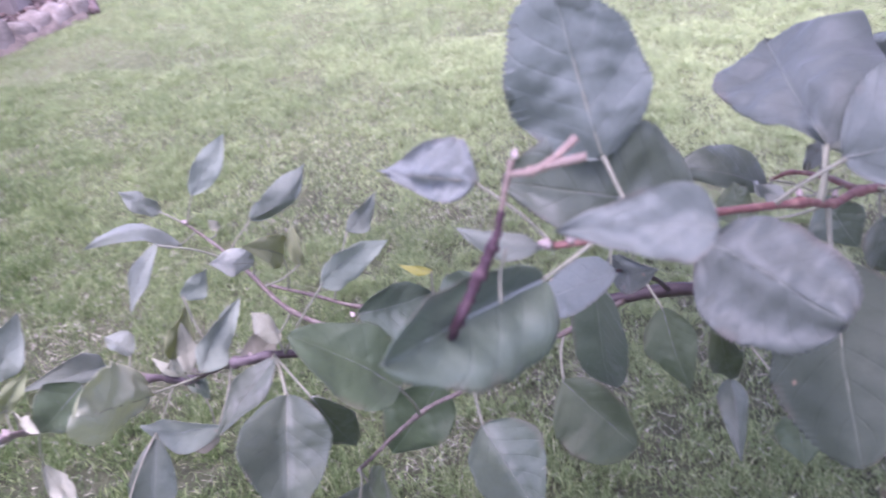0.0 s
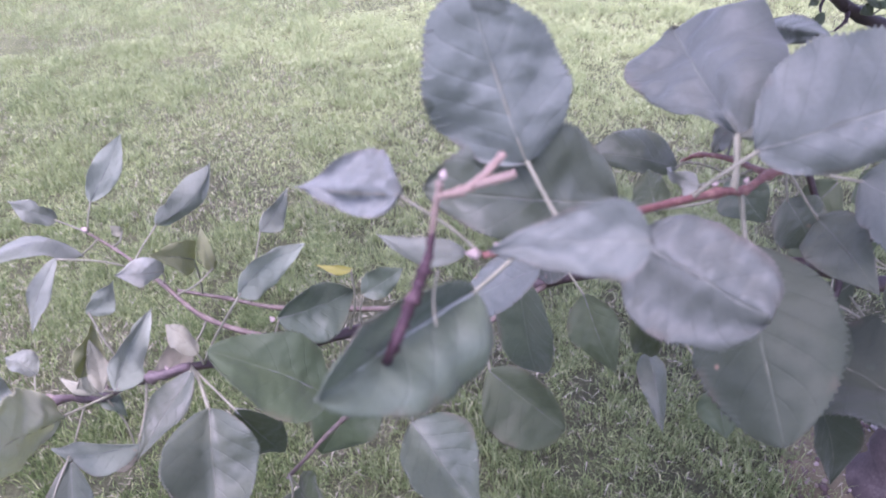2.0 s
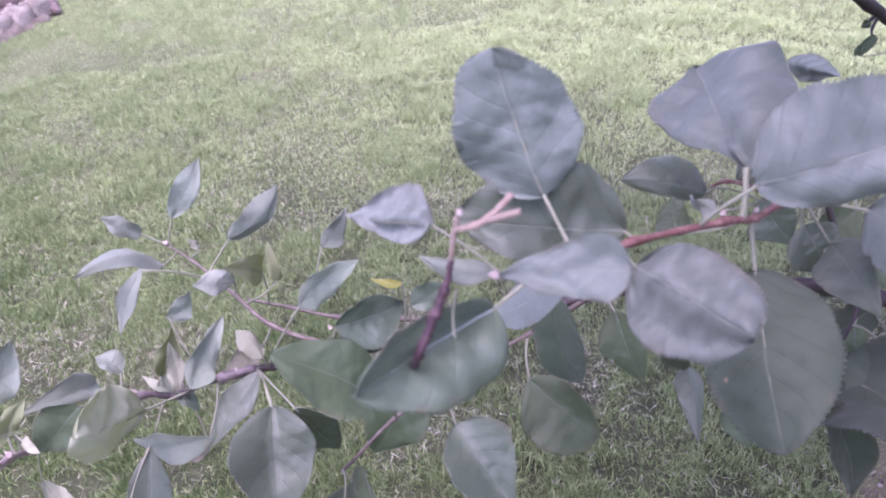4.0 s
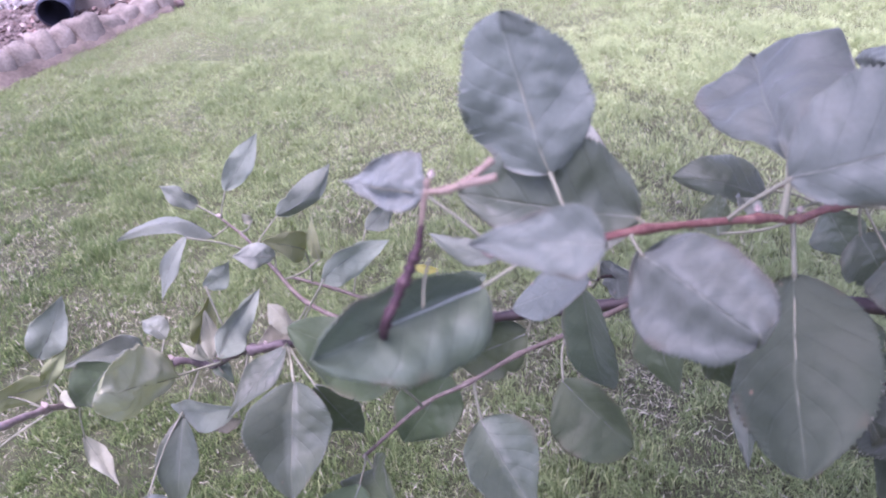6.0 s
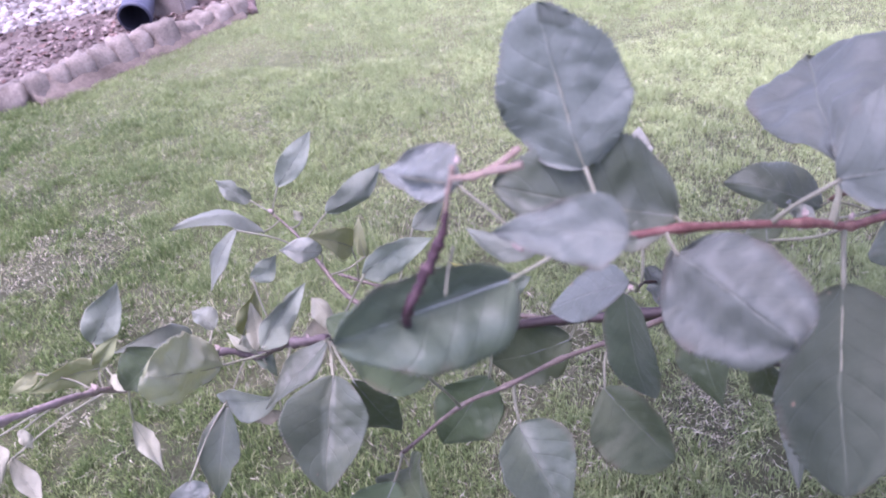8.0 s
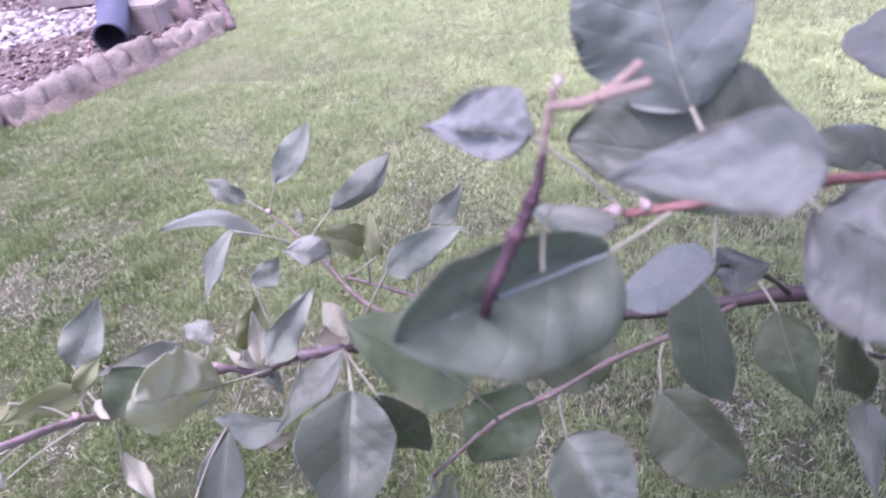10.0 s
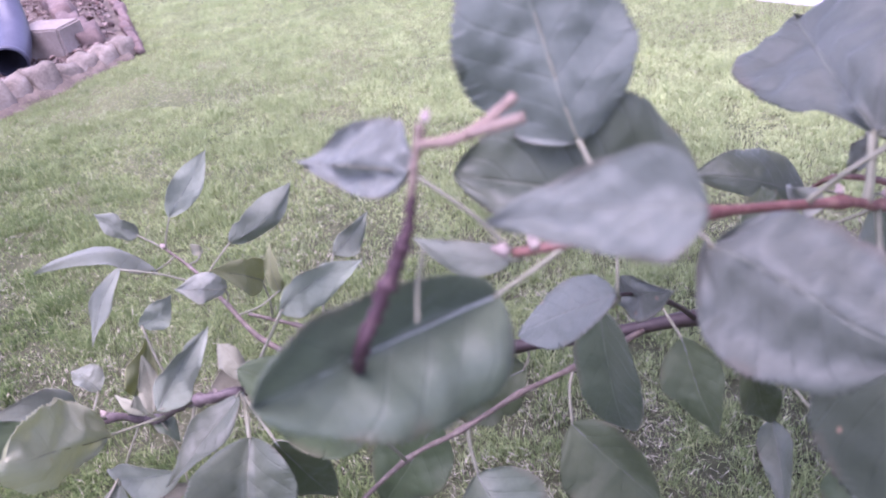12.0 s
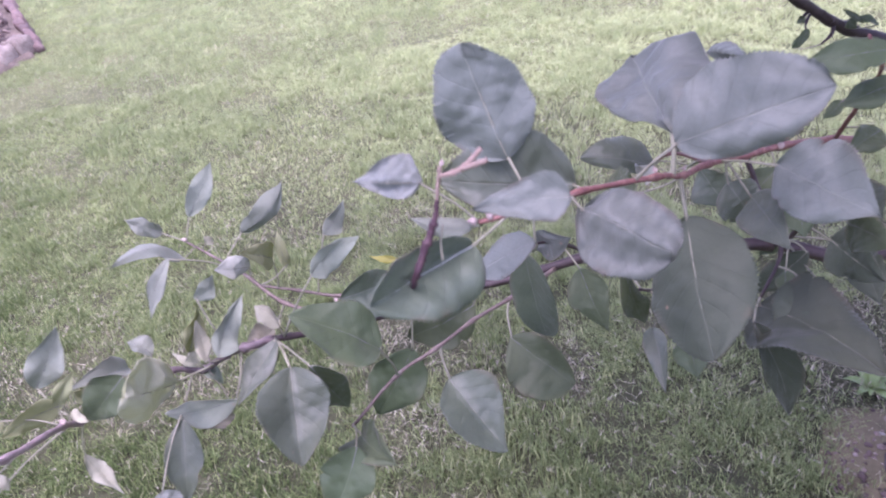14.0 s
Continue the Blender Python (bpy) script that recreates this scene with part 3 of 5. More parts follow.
def build_bed():
    bm = bmesh.new()
    nx, ny = 34, 40
    grid = {}
    for i in range(nx + 1):
        for j in range(ny + 1):
            x, y = -6.5 + 4.4 * i / nx, 3.5 + 3.9 * j / ny
            # pulled in behind the edging stones
            for a, b, keep in ((BED_NEAR, BED_FAR, 0.05), (BED_FAR, BED_BACK, 0.05), (BED_LEFT, BED_NEAR, 0.05)):
                d = b - a
                n = Vector((-d.y, d.x, 0)).normalized()
                gap = (Vector((x, y, 0)) - a).dot(n)
                if gap < keep:
                    x, y = x + n.x * (keep - gap), y + n.y * (keep - gap)
            grid[i, j] = bm.verts.new((x, y, bed_height(x, y)))
    for i in range(nx):
        for j in range(ny):
            bm.faces.new((grid[i, j], grid[i + 1, j], grid[i + 1, j + 1], grid[i, j + 1]))
    bmesh.ops.remove_doubles(bm, verts=bm.verts, dist=0.0005)
    ob = part("soil_bed", bm, SOIL, None)
    tagged(ob, "raised bed of dry brown soil and litter behind edging stones", "garden bed", kind="structure")
    rng = np.random.RandomState(4)
    pts = np.stack([rng.uniform(-5.6, -2.2, 26000), rng.uniform(3.6, 7.0, 26000)], 1)
    pts = pts[in_bed(pts[:, 0] + 0.10, pts[:, 1])]
    x, y = pts[:, 0], pts[:, 1]
    z = np.array([bed_height(a, b) for a, b in pts])
    # pebbles lie away from the edge, litter along it
    edge = 0.10 * (field(x, y, 0.15, 6) - 0.5)
    white = (y > 4.99 + 0.55 * (x + 3.5) + edge) & (x < -3.22 + edge) & (y < 5.9) & (rng.uniform(0, 1, len(pts)) < 0.34)
    spots = np.concatenate([pts, z[:, None] + 0.002], 1)
    scatter("pebbles", PEBBLE, "loose whitish pebbles on the garden bed", "pebbles", spots[white], 0.012 + 0.03 * rng.uniform(0, 1, white.sum()) ** 1.5, 0.45, 8)
    near = ~white & (rng.uniform(0, 1, len(pts)) < 0.55 + 0.4 * (np.hypot(x + 2.6, y - 4.65) < 0.5))
    scatter("leaf_litter", CHIPS, "brown soil crumbs and chips on the bed", "litter", spots[near], 0.004 + 0.020 * rng.uniform(0, 1, near.sum()) ** 3, 0.45, 9)
    # dry fallen leaves, thickest round the pipe's mouth
    chance = 0.030 + 0.12 * np.exp(-((x + 2.55) ** 2 + (y - 4.65) ** 2) / 0.14)
    some = ~white & (rng.uniform(0, 1, len(pts)) < chance)
    p, n = spots[some], int(some.sum())
    turn, L, w = rng.uniform(0, 2 * np.pi, n), rng.uniform(0.025, 0.075, n), rng.uniform(0.012, 0.034, n)
    d, q = np.stack([np.cos(turn), np.sin(turn)], 1) * L[:, None], np.stack([-np.sin(turn), np.cos(turn)], 1) * w[:, None]
    lift = rng.uniform(0.002, 0.028, (n, 4))
    quad = np.stack([np.concatenate([p[:, :2] + o, p[:, 2:] + lift[:, k:k + 1]], 1) for k, o in enumerate((-d * 0.5, q * 0.5, d * 0.5, -q * 0.5))], 1)
    mid = np.concatenate([p[:, :2], p[:, 2:] + 0.002], 1)[:, None]
    k = np.arange(n) * 5
    tris = np.concatenate([np.stack([k + i, k + (i + 1) % 4, k + 4], 1) for i in range(4)])
    stuff_mesh("fallen_leaves", np.concatenate([quad, mid], 1).reshape(-1, 3), tris, LITTER, "curled dry brown leaves fallen on the bed", "dry leaves")


build_bed()


def edging_stone(bm, base, along, out, size, seed):
    """A rounded, worn, uneven stone on end; base is its foot's middle."""
    made = bmesh.ops.create_cube(bm, size=1.0)["verts"]
    bmesh.ops.subdivide_edges(bm, edges=bm.edges, cuts=3, use_grid_fill=True)
    up = Vector((0, 0, 1))
    shift = Vector((seed, seed * 2.3, 0))
    for v in bm.verts:
        c = v.co.copy()
        c = c.lerp(c.normalized() * 0.56, 0.36)
        taper = 1 - 0.14 * max(c.z, 0)
        n = 1 + 0.22 * noise.noise(c * 1.7 + shift) + 0.10 * noise.noise(c * 5 + shift)
        v.co = base + along * c.x * size[0] * 1.06 * taper * n + out * (c.y * size[1] * taper * n + 0.22 * c.z * size[2]) + up * ((c.z + 0.42) * size[2] * n)


def stone_row(name, a, b, sizes, material, label, part_name, seed, inset=0.0, falls=(1, 1, 1)):
    rng = random.Random(seed)
    d = (b - a)
    length, along = d.length, d.normalized()
    out = Vector((-along.y, along.x, 0))
    row = thing(name, a, label, "stone edging", kind="structure")
    s = 0.0
    while s < length - 0.05:
        w = rng.uniform(*sizes[0])
        bm = bmesh.new()
        at = a + along * (s + w / 2) + out * (inset + rng.uniform(-0.012, 0.012))
        tall = rng.uniform(*sizes[2]) * (falls[0] if s < 0.52 * length else falls[1] if s < 0.62 * length else falls[2])
        edging_stone(bm, at, (along + out * rng.uniform(-0.14, 0.14)).normalized(), out, (w * 0.97, rng.uniform(*sizes[1]), tall), rng.uniform(0, 50))
        part(part_name, bm, material, row, at=at)
        s += w
    return row


stone_row("edging_front", BED_NEAR, BED_FAR, ((0.11, 0.17), (0.12, 0.15), (0.145, 0.185)), STONE, "row of rounded weathered stones edging a garden bed", "stone", 3, 0.02, falls=(1.0, 1.15, 0.70))
stone_row("edging_side", BED_LEFT, BED_NEAR, ((0.13, 0.18), (0.12, 0.16), (0.13, 0.17)), STONE, "row of weathered stones at the bed's short side", "stone", 5)
stone_row("edging_back", BED_FAR + Vector((-0.10, 0.06, 0)), BED_BACK + Vector((-0.1, 0.05, 0)), ((0.26, 0.42), (0.14, 0.17), (0.18, 0.22)), BRICK, "row of worn pinkish stones along the bed's far side", "stone", 7, 0.08)
stone_row("edging_outer", STRIP_NEAR, STRIP_BACK, ((0.12, 0.2), (0.06, 0.09), (0.06, 0.10)), BRICK, "low brownish uneven edging strip along the lawn", "strip", 9)


def build_strip():
    """The bare strip between the far stones and the dark edging."""
    bm = bmesh.new()
    rows = []
    for i in range(29):
        f = i / 28
        a, b = (BED_FAR + Vector((-0.1, -0.02, 0))).lerp(BED_BACK + Vector((-0.1, 0, 0)), f), STRIP_NEAR.lerp(STRIP_BACK, f)
        rows.append([bm.verts.new(a.lerp(b, k / 6) + Vector((0, 0, 0.05 - 0.03 * k / 6 + 0.02 * noise.noise(a.lerp(b, k / 6) * 9)))) for k in range(7)])
    for r, q in zip(rows, rows[1:]):
        for k in range(6):
            bm.faces.new((r[k], r[k + 1], q[k + 1], q[k]))
    bmesh.ops.recalc_face_normals(bm, faces=bm.faces)
    ob = part("soil_strip", bm, MORTAR, None)
    tagged(ob, "bare pinkish soil strip behind the far edging stones", "soil", kind="structure")


build_strip()


def build_flat_stone():
    at = Vector((-3.72, 6.05, 0.07))
    bm = bmesh.new()
    bmesh.ops.create_cube(bm, size=1.0)
    bmesh.ops.bevel(bm, geom=list(bm.edges), offset=0.08, segments=2, affect="EDGES")
    for v in bm.verts:
        v.co = at + Vector((v.co.x * 0.55, v.co.y * 0.3, (v.co.z + 0.5) * 0.12))
    tagged(part("flat_stone", bm, BLOCK, None, smooth=False, at=at), "flat greyish white stone lying behind the pebbles", "stone")


build_flat_stone()


def build_mortar():
    """The sloping mortar foot in front of the stones."""
    bm = bmesh.new()
    along = (BED_FAR - BED_NEAR).normalized()
    out = Vector((along.y, -along.x, 0))
    n, m = 70, 9
    rows = []
    for i in range(n + 1):
        f = i / n
        p = BED_NEAR.lerp(BED_FAR, f)
        reach = 0.135 - 0.045 * f + 0.04 * noise.noise(p * 5) + 0.02 * noise.noise(p * 17)
        tall = 0.092 - 0.025 * f + 0.04 * noise.noise(p * 8 + Vector((4, 0, 0)))
        row = []
        for k in range(m):
            g = k / (m - 1)
            q = p + out * (0.01 + reach * g) + Vector((0, 0, tall * (1 - g) ** 0.8 - 0.012 * g))
            row.append(bm.verts.new(q + (out + Vector((0, 0, 1))) * 0.014 * noise.noise(q * 24) * (1 - g * g)))
        row.append(bm.verts.new(p + Vector((0, 0, -0.012))))
        rows.append(row)
    for r, q in zip(rows, rows[1:]):
        for k in range(m + 1):
            bm.faces.new((r[k], q[k], q[(k + 1) % (m + 1)], r[(k + 1) % (m + 1)]))
    bm.faces.new(rows[0])
    bm.faces.new(rows[-1][::-1])
    bmesh.ops.recalc_face_normals(bm, faces=bm.faces)
    ob = part("mortar_foot", bm, MORTAR, None)
    tagged(ob, "sloping pinkish mortar foot before the edging stones", "mortar", kind="structure")


build_mortar()


def build_pipe():
    mouth = Vector((-2.70, 4.58, 0.175))
    pipe = thing("drain_pipe", (mouth.x, mouth.y, 0.075), "grey-blue plastic drain pipe lying open on the bed", "pipe")
    r = 0.098
    line = [mouth, mouth + Vector((-0.03, 0.14, 0.04)), mouth + Vector((-0.10, 0.33, 0.13)), mouth + Vector((-0.20, 0.50, 0.32)), mouth + Vector((-0.28, 0.60, 0.60))]
    bm = bmesh.new()
    tube(bm, line, [r, r, r, r, r], seg=28, steps=8, cap=False)
    part("body", bm, PIPE, pipe, at=mouth)
    bm = bmesh.new()
    tube(bm, line, [r - 0.006] * 5, seg=28, steps=8, cap=False)
    for f in bm.faces:
        f.normal_flip()
    part("bore", bm, PIPE_IN, pipe, "dark hollow inside of the pipe", at=mouth)
    bm = bmesh.new()
    d = (line[1] - line[0]).normalized()
    side = d.orthogonal().normalized()
    other = d.cross(side)
    ring = []
    for k in range(28):
        v = side * math.cos(2 * math.pi * k / 28) + other * math.sin(2 * math.pi * k / 28)
        ring.append([bm.verts.new(mouth + v * q + d * z) for q, z in ((r - 0.007, 0.0), (r + 0.006, 0.0), (r + 0.006, 0.03), (r - 0.001, 0.035))])
    for a, b in zip(ring, ring[1:] + ring[:1]):
        for k in range(3):
            bm.faces.new((a[k], a[k + 1], b[k + 1], b[k]))
    part("rim", bm, PIPE, pipe, "thickened rim at the mouth", at=mouth)


build_pipe()


def build_block():
    at = Vector((-2.65, 5.03, 0.06))
    bm = bmesh.new()
    bmesh.ops.create_cube(bm, size=1.0)
    bmesh.ops.bevel(bm, geom=list(bm.edges), offset=0.05, segments=2, affect="EDGES")
    for v in bm.verts:
        k = 1 + 0.05 * noise.noise(v.co * 1.1)
        v.co = at + Matrix.Rotation(-0.22, 3, "Z") @ Vector((v.co.x * 0.34 * k, v.co.y * 0.24 * k, (v.co.z + 0.5) * 0.20))
    ob = part("stone_block", bm, BLOCK, None, smooth=False, at=at)
    tagged(ob, "squared pale stone block lying on the bed's soil", "stone block")


build_block()


def build_paving():
    bm = bmesh.new()
    low = [Vector((1.30, 4.98, 0)), Vector((2.75, 3.60, 0)), Vector((3.6, 4.5, 0)), Vector((2.15, 5.88, 0))]
    rows = [[bm.verts.new(p + Vector((0, 0, z))) for p in low] for z in (-0.03, 0.035)]
    bm.faces.new(rows[1])
    for k in range(4):
        bm.faces.new((rows[0][k], rows[0][(k + 1) % 4], rows[1][(k + 1) % 4], rows[1][k]))
    bmesh.ops.recalc_face_normals(bm, faces=bm.faces)
    bmesh.ops.bevel(bm, geom=list(bm.edges), offset=0.008, segments=2, affect="EDGES")
    ob = part("pavement", bm, CONCRETE, None, smooth=False)
    tagged(ob, "pale concrete paving at the lawn's far side", "paving", kind="structure")


build_paving()


# ---- apple tree ----
FOOT = Vector((1.06, 0.93, 0.0))
tree = thing("apple_tree", FOOT, "apple tree with thin reddish twigs and dull grey-green leaves", "tree")
TWIGS = []


def stem(name, points, radii, material, label="", seg=8, rough=0.25, knots=0.22, steps=6):
    bm = bmesh.new()
    line = tube(bm, points, radii, seg, steps, rough, knots)
    TWIGS.append([(p, r) for p, r in line])
    return part(name, bm, material, tree, label, at=points[0])


# trunk and boughs
stem("trunk", [FOOT + Vector((0, 0, -0.05)), (1.07, 0.935, 0.12), (1.10, 0.94, 0.45), (1.16, 0.96, 0.8), (1.18, 0.97, 1.15), (1.22, 1.0, 1.6), (1.25, 1.02, 2.0)],
     [0.115, 0.085, 0.07, 0.066, 0.058, 0.045, 0.03], TRUNK_BARK, "dark rough bark", seg=18, rough=0.3, knots=0.0)
stem("bough", [(0.40, 0.80, 1.26), (0.50, 0.845, 1.21), (0.59, 0.893, 1.148), (0.69, 0.943, 1.076), (0.85, 0.97, 1.0), (1.15, 0.96, 0.86)],
     [0.003, 0.005, 0.0066, 0.0082, 0.011, 0.02], DARK_BARK, "dark bough with small side shoots", rough=0.2)
stem("bough", [(1.17, 0.96, 0.95), (0.95, 0.80, 1.0), (0.70, 0.60, 1.03), (0.47, 0.485, 1.058), (0.374, 0.493, 1.084), (0.28, 0.50, 1.095), (0.204, 0.505, 1.10), (0.145, 0.508, 1.09), (0.084, 0.512, 1.083), (0.02, 0.49, 1.09), (-0.04, 0.47, 1.10), (-0.085, 0.455, 1.113)],
     [0.018, 0.014, 0.010, 0.0072, 0.0062, 0.0056, 0.0050, 0.0045, 0.0040, 0.0036, 0.0032, 0.0030], DARK_BARK, "dark purplish main branch", rough=0.22)
stem("twig", [(-0.085, 0.455, 1.113), (-0.111, 0.452, 1.112), (-0.136, 0.468, 1.093), (-0.165, 0.484, 1.069), (-0.19, 0.476, 1.081), (-0.235, 0.465, 1.07), (-0.272, 0.45, 1.065)],
     [0.0034, 0.0030, 0.0028, 0.0031, 0.0026, 0.0028, 0.0032], PALE_BARK, "mauve twig with downy buds", rough=0.55, knots=0.45, seg=12)
stem("twig", [(-0.235, 0.465, 1.07), (-0.272, 0.45, 1.065), (-0.262, 0.412, 1.098), (-0.252, 0.365, 1.133), (-0.251, 0.321, 1.162), (-0.255, 0.27, 1.20)],
     [0.0026, 0.0028, 0.0025, 0.0025, 0.0022, 0.0016], PINK_BARK, "pinkish end of the mauve twig", rough=0.6, knots=0.5, seg=12)
stem("twig", [(-0.179, 0.612, 1.128), (-0.157, 0.597, 1.118), (-0.132, 0.560, 1.127), (-0.108, 0.527, 1.130), (-0.078, 0.50, 1.115), (-0.03, 0.485, 1.10), (0.02, 0.49, 1.09)],
     [0.0012, 0.0013, 0.0014, 0.0016, 0.0018, 0.0022, 0.0028], MAUVE_BARK, "thin pinkish twig", knots=0.3)
stem("twig", [(-0.114, 0.573, 1.087), (-0.075, 0.56, 1.082), (-0.035, 0.544, 1.078), (0.02, 0.53, 1.078), (0.07, 0.513, 1.083)],
     [0.0014, 0.0015, 0.0017, 0.0019, 0.0024], MAUVE_BARK, knots=0.3)
stem("twig", [(-0.034, 0.416, 1.033), (0.012, 0.432, 1.067), (0.049, 0.436, 1.085), (0.085, 0.460, 1.088), (0.121, 0.479, 1.089), (0.17, 0.503, 1.095)],
     [0.0014, 0.0016, 0.0017, 0.0018, 0.0019, 0.0024], MAUVE_BARK, "slender mauve side twig", knots=0.35)
stem("twig", [(0.088, 0.287, 1.305), (0.116, 0.285, 1.309), (0.149, 0.302, 1.303), (0.206, 0.340, 1.279), (0.231, 0.358, 1.265), (0.257, 0.382, 1.255), (0.30, 0.415, 1.235), (0.345, 0.448, 1.217), (0.42, 0.50, 1.18), (0.55, 0.60, 1.10), (0.70, 0.60, 1.03)],
     [0.0015, 0.0016, 0.0017, 0.0020, 0.0021, 0.0022, 0.0025, 0.0029, 0.0036, 0.005, 0.008], RED_BARK, "reddish twig with pale buds", knots=0.5)
stem("spur_tip", [(0.070, 0.247, 1.366), (0.0688, 0.2462, 1.361), (0.0675, 0.2452, 1.357), (0.0668, 0.2445, 1.353), (0.0662, 0.244, 1.3505)],
     [0.0011, 0.0010, 0.0009, 0.0009, 0.0010], PRONG, "thin pinkish upper end of the spur", rough=0.4, knots=0.25)
TWIGS.pop()
stem("twig", [(0.0668, 0.2445, 1.353), (0.0655, 0.2435, 1.3475), (0.0643, 0.2425, 1.343), (0.0625, 0.2412, 1.3395), (0.0605, 0.2398, 1.3355), (0.058, 0.238, 1.331), (0.054, 0.2355, 1.324), (0.050, 0.233, 1.317), (0.047, 0.245, 1.30), (0.052, 0.30, 1.26), (0.055, 0.40, 1.17), (0.05, 0.50, 1.088)],
     [0.0008, 0.0011, 0.0013, 0.0019, 0.0017, 0.0021, 0.0018, 0.0016, 0.0014, 0.0016, 0.002, 0.0026], SPUR_BARK, "dark crooked knobbly fruit spur", rough=0.5, knots=0.3)
TWIGS.pop()
for line, radii in (([(0.069, 0.246, 1.362), (0.076, 0.248, 1.361), (0.083, 0.252, 1.362), (0.091, 0.258, 1.3655)], [0.0012, 0.0014, 0.0013, 0.0013]),
                    ([(0.080, 0.249, 1.3615), (0.086, 0.2485, 1.3630), (0.0925, 0.2475, 1.3648)], [0.0010, 0.0013, 0.0014])):
    stem("spur_prong", line, radii, PRONG, "pinkish forked stalk stub", rough=0.3, knots=0.2)
    TWIGS.pop()
stem("stalk_stub", [(0.067, 0.2445, 1.336), (0.0645, 0.241, 1.328), (0.064, 0.234, 1.3225)], [0.0006, 0.0005, 0.0005], STALK, "thin pale dry stalk", rough=0.1, knots=0)
TWIGS.pop()
# twigs that carry the crowded leaves nearer the trunk
stem("twig", [(0.30, 0.415, 1.235), (0.31, 0.40, 1.20), (0.32, 0.385, 1.165), (0.30, 0.37, 1.135)], [0.0022, 0.0020, 0.0018, 0.0012], DARK_BARK)
stem("twig", [(0.374, 0.493, 1.084), (0.36, 0.45, 1.12), (0.355, 0.42, 1.16), (0.36, 0.40, 1.20)], [0.0026, 0.0022, 0.0018, 0.0013], DARK_BARK)
stem("twig", [(0.42, 0.50, 1.18), (0.40, 0.44, 1.25), (0.39, 0.41, 1.29), (0.37, 0.40, 1.32)], [0.002, 0.0016, 0.0013, 0.0010], RED_BARK)
stem("twig", [(0.28, 0.50, 1.095), (0.26, 0.46, 1.10), (0.235, 0.42, 1.12), (0.215, 0.40, 1.14)], [0.0024, 0.002, 0.0016, 0.0012], DARK_BARK)
stem("twig", [(0.204, 0.505, 1.10), (0.175, 0.46, 1.15), (0.145, 0.43, 1.18), (0.136, 0.411, 1.187)], [0.0020, 0.0014, 0.0010, 0.0009], DARK_BARK)
stem("twig", [(0.257, 0.382, 1.255), (0.262, 0.43, 1.235), (0.262, 0.47, 1.215), (0.262, 0.495, 1.195)], [0.0020, 0.0017, 0.0015, 0.0011], RED_BARK)
# bare shoots on the dark bough
stem("twig", [(0.655, 0.925, 1.10), (0.635, 0.915, 1.118), (0.615, 0.905, 1.13), (0.60, 0.90, 1.125)], [0.005, 0.0036, 0.0028, 0.0018], DARK_BARK)
stem("twig", [(0.66, 0.925, 1.09), (0.645, 0.905, 1.088), (0.63, 0.90, 1.080)], [0.003, 0.0024, 0.0014], DARK_BARK)
stem("twig", [(0.615, 0.905, 1.13), (0.605, 0.90, 1.115), (0.598, 0.885, 1.110)], [0.0022, 0.0018, 0.0012], DARK_BARK)


def build_shade_crown():
    """The tree's unseen leafy top, spread past the trunk to shade lawn and branch; each leaf a small folded blade."""
    rng = np.random.RandomState(31)
    verts, tris = [], []
    # clumps out over the lawn and branch are added only to shade them
    clumps = [(0.9, 0.5, 2.25, 0.42), (1.5, 0.6, 2.45, 0.5), (1.2, 1.2, 2.55, 0.5), (0.75, 1.15, 2.15, 0.36), (1.75, 1.2, 2.3, 0.45), (1.25, 0.1, 2.3, 0.42), (0.5, 0.75, 2.5, 0.40), (0.3, 0.2, 2.7, 0.40), (0.25, 1.3, 2.45, 0.42), (0.05, 0.85, 2.45, 0.42), (-0.35, 1.2, 2.6, 0.40), (0.35, 1.85, 2.5, 0.42), (0.62, 0.5, 1.95, 0.24), (0.85, 0.85, 1.85, 0.30), (0.62, 0.1, 2.0, 0.26), (0.7, 1.6, 2.2, 0.36), (1.3, 1.7, 2.2, 0.4)]
    n = 0
    for cx, cy, cz, r in clumps:
        m = int(3600 * r * r * 2)
        d = rng.normal(size=(m, 3))
        d /= np.linalg.norm(d, axis=1)[:, None]
        c = np.array((cx, cy, cz)) + d * (r * rng.uniform(0.35, 1.0, m) ** 0.6)[:, None] * np.array((1, 1, 0.7))
        ax = rng.normal(size=(m, 3)) + np.array((0, 0, -0.5))
        ax /= np.linalg.norm(ax, axis=1)[:, None]
        sd = np.cross(ax, rng.normal(size=(m, 3)))
        sd /= np.linalg.norm(sd, axis=1)[:, None]
        up = np.cross(sd, ax)
        L, w = rng.uniform(0.05, 0.085, m)[:, None], rng.uniform(0.03, 0.05, m)[:, None] / 2
        quad = np.stack([c, c + ax * L * 0.4 + sd * w + up * w * 0.4, c + ax * L, c + ax * L * 0.4 - sd * w + up * w * 0.4, c + ax * L * 0.45], 1)
        verts.append(quad.reshape(-1, 3))
        k = n + np.arange(m) * 5
        tris += [np.stack([k, k + 1, k + 4], 1), np.stack([k + 1, k + 2, k + 4], 1), np.stack([k + 2, k + 3, k + 4], 1), np.stack([k + 3, k, k + 4], 1)]
        n += 5 * m
        # unseen limbs that carry the added clumps
        stem("limb", [(1.24, 1.01, 1.9 if cz > 2.3 else 1.6), ((1.24 + cx) / 2, (1.01 + cy) / 2, cz - 0.25), (cx, cy, cz)], [0.022, 0.014, 0.006], DARK_BARK)
        TWIGS.pop()
    ob = stuff_mesh("crown", np.concatenate(verts) - np.array(FOOT), np.concatenate(tris), LEAF_GREEN, "", "")
    ob.parent = tree


build_shade_crown()


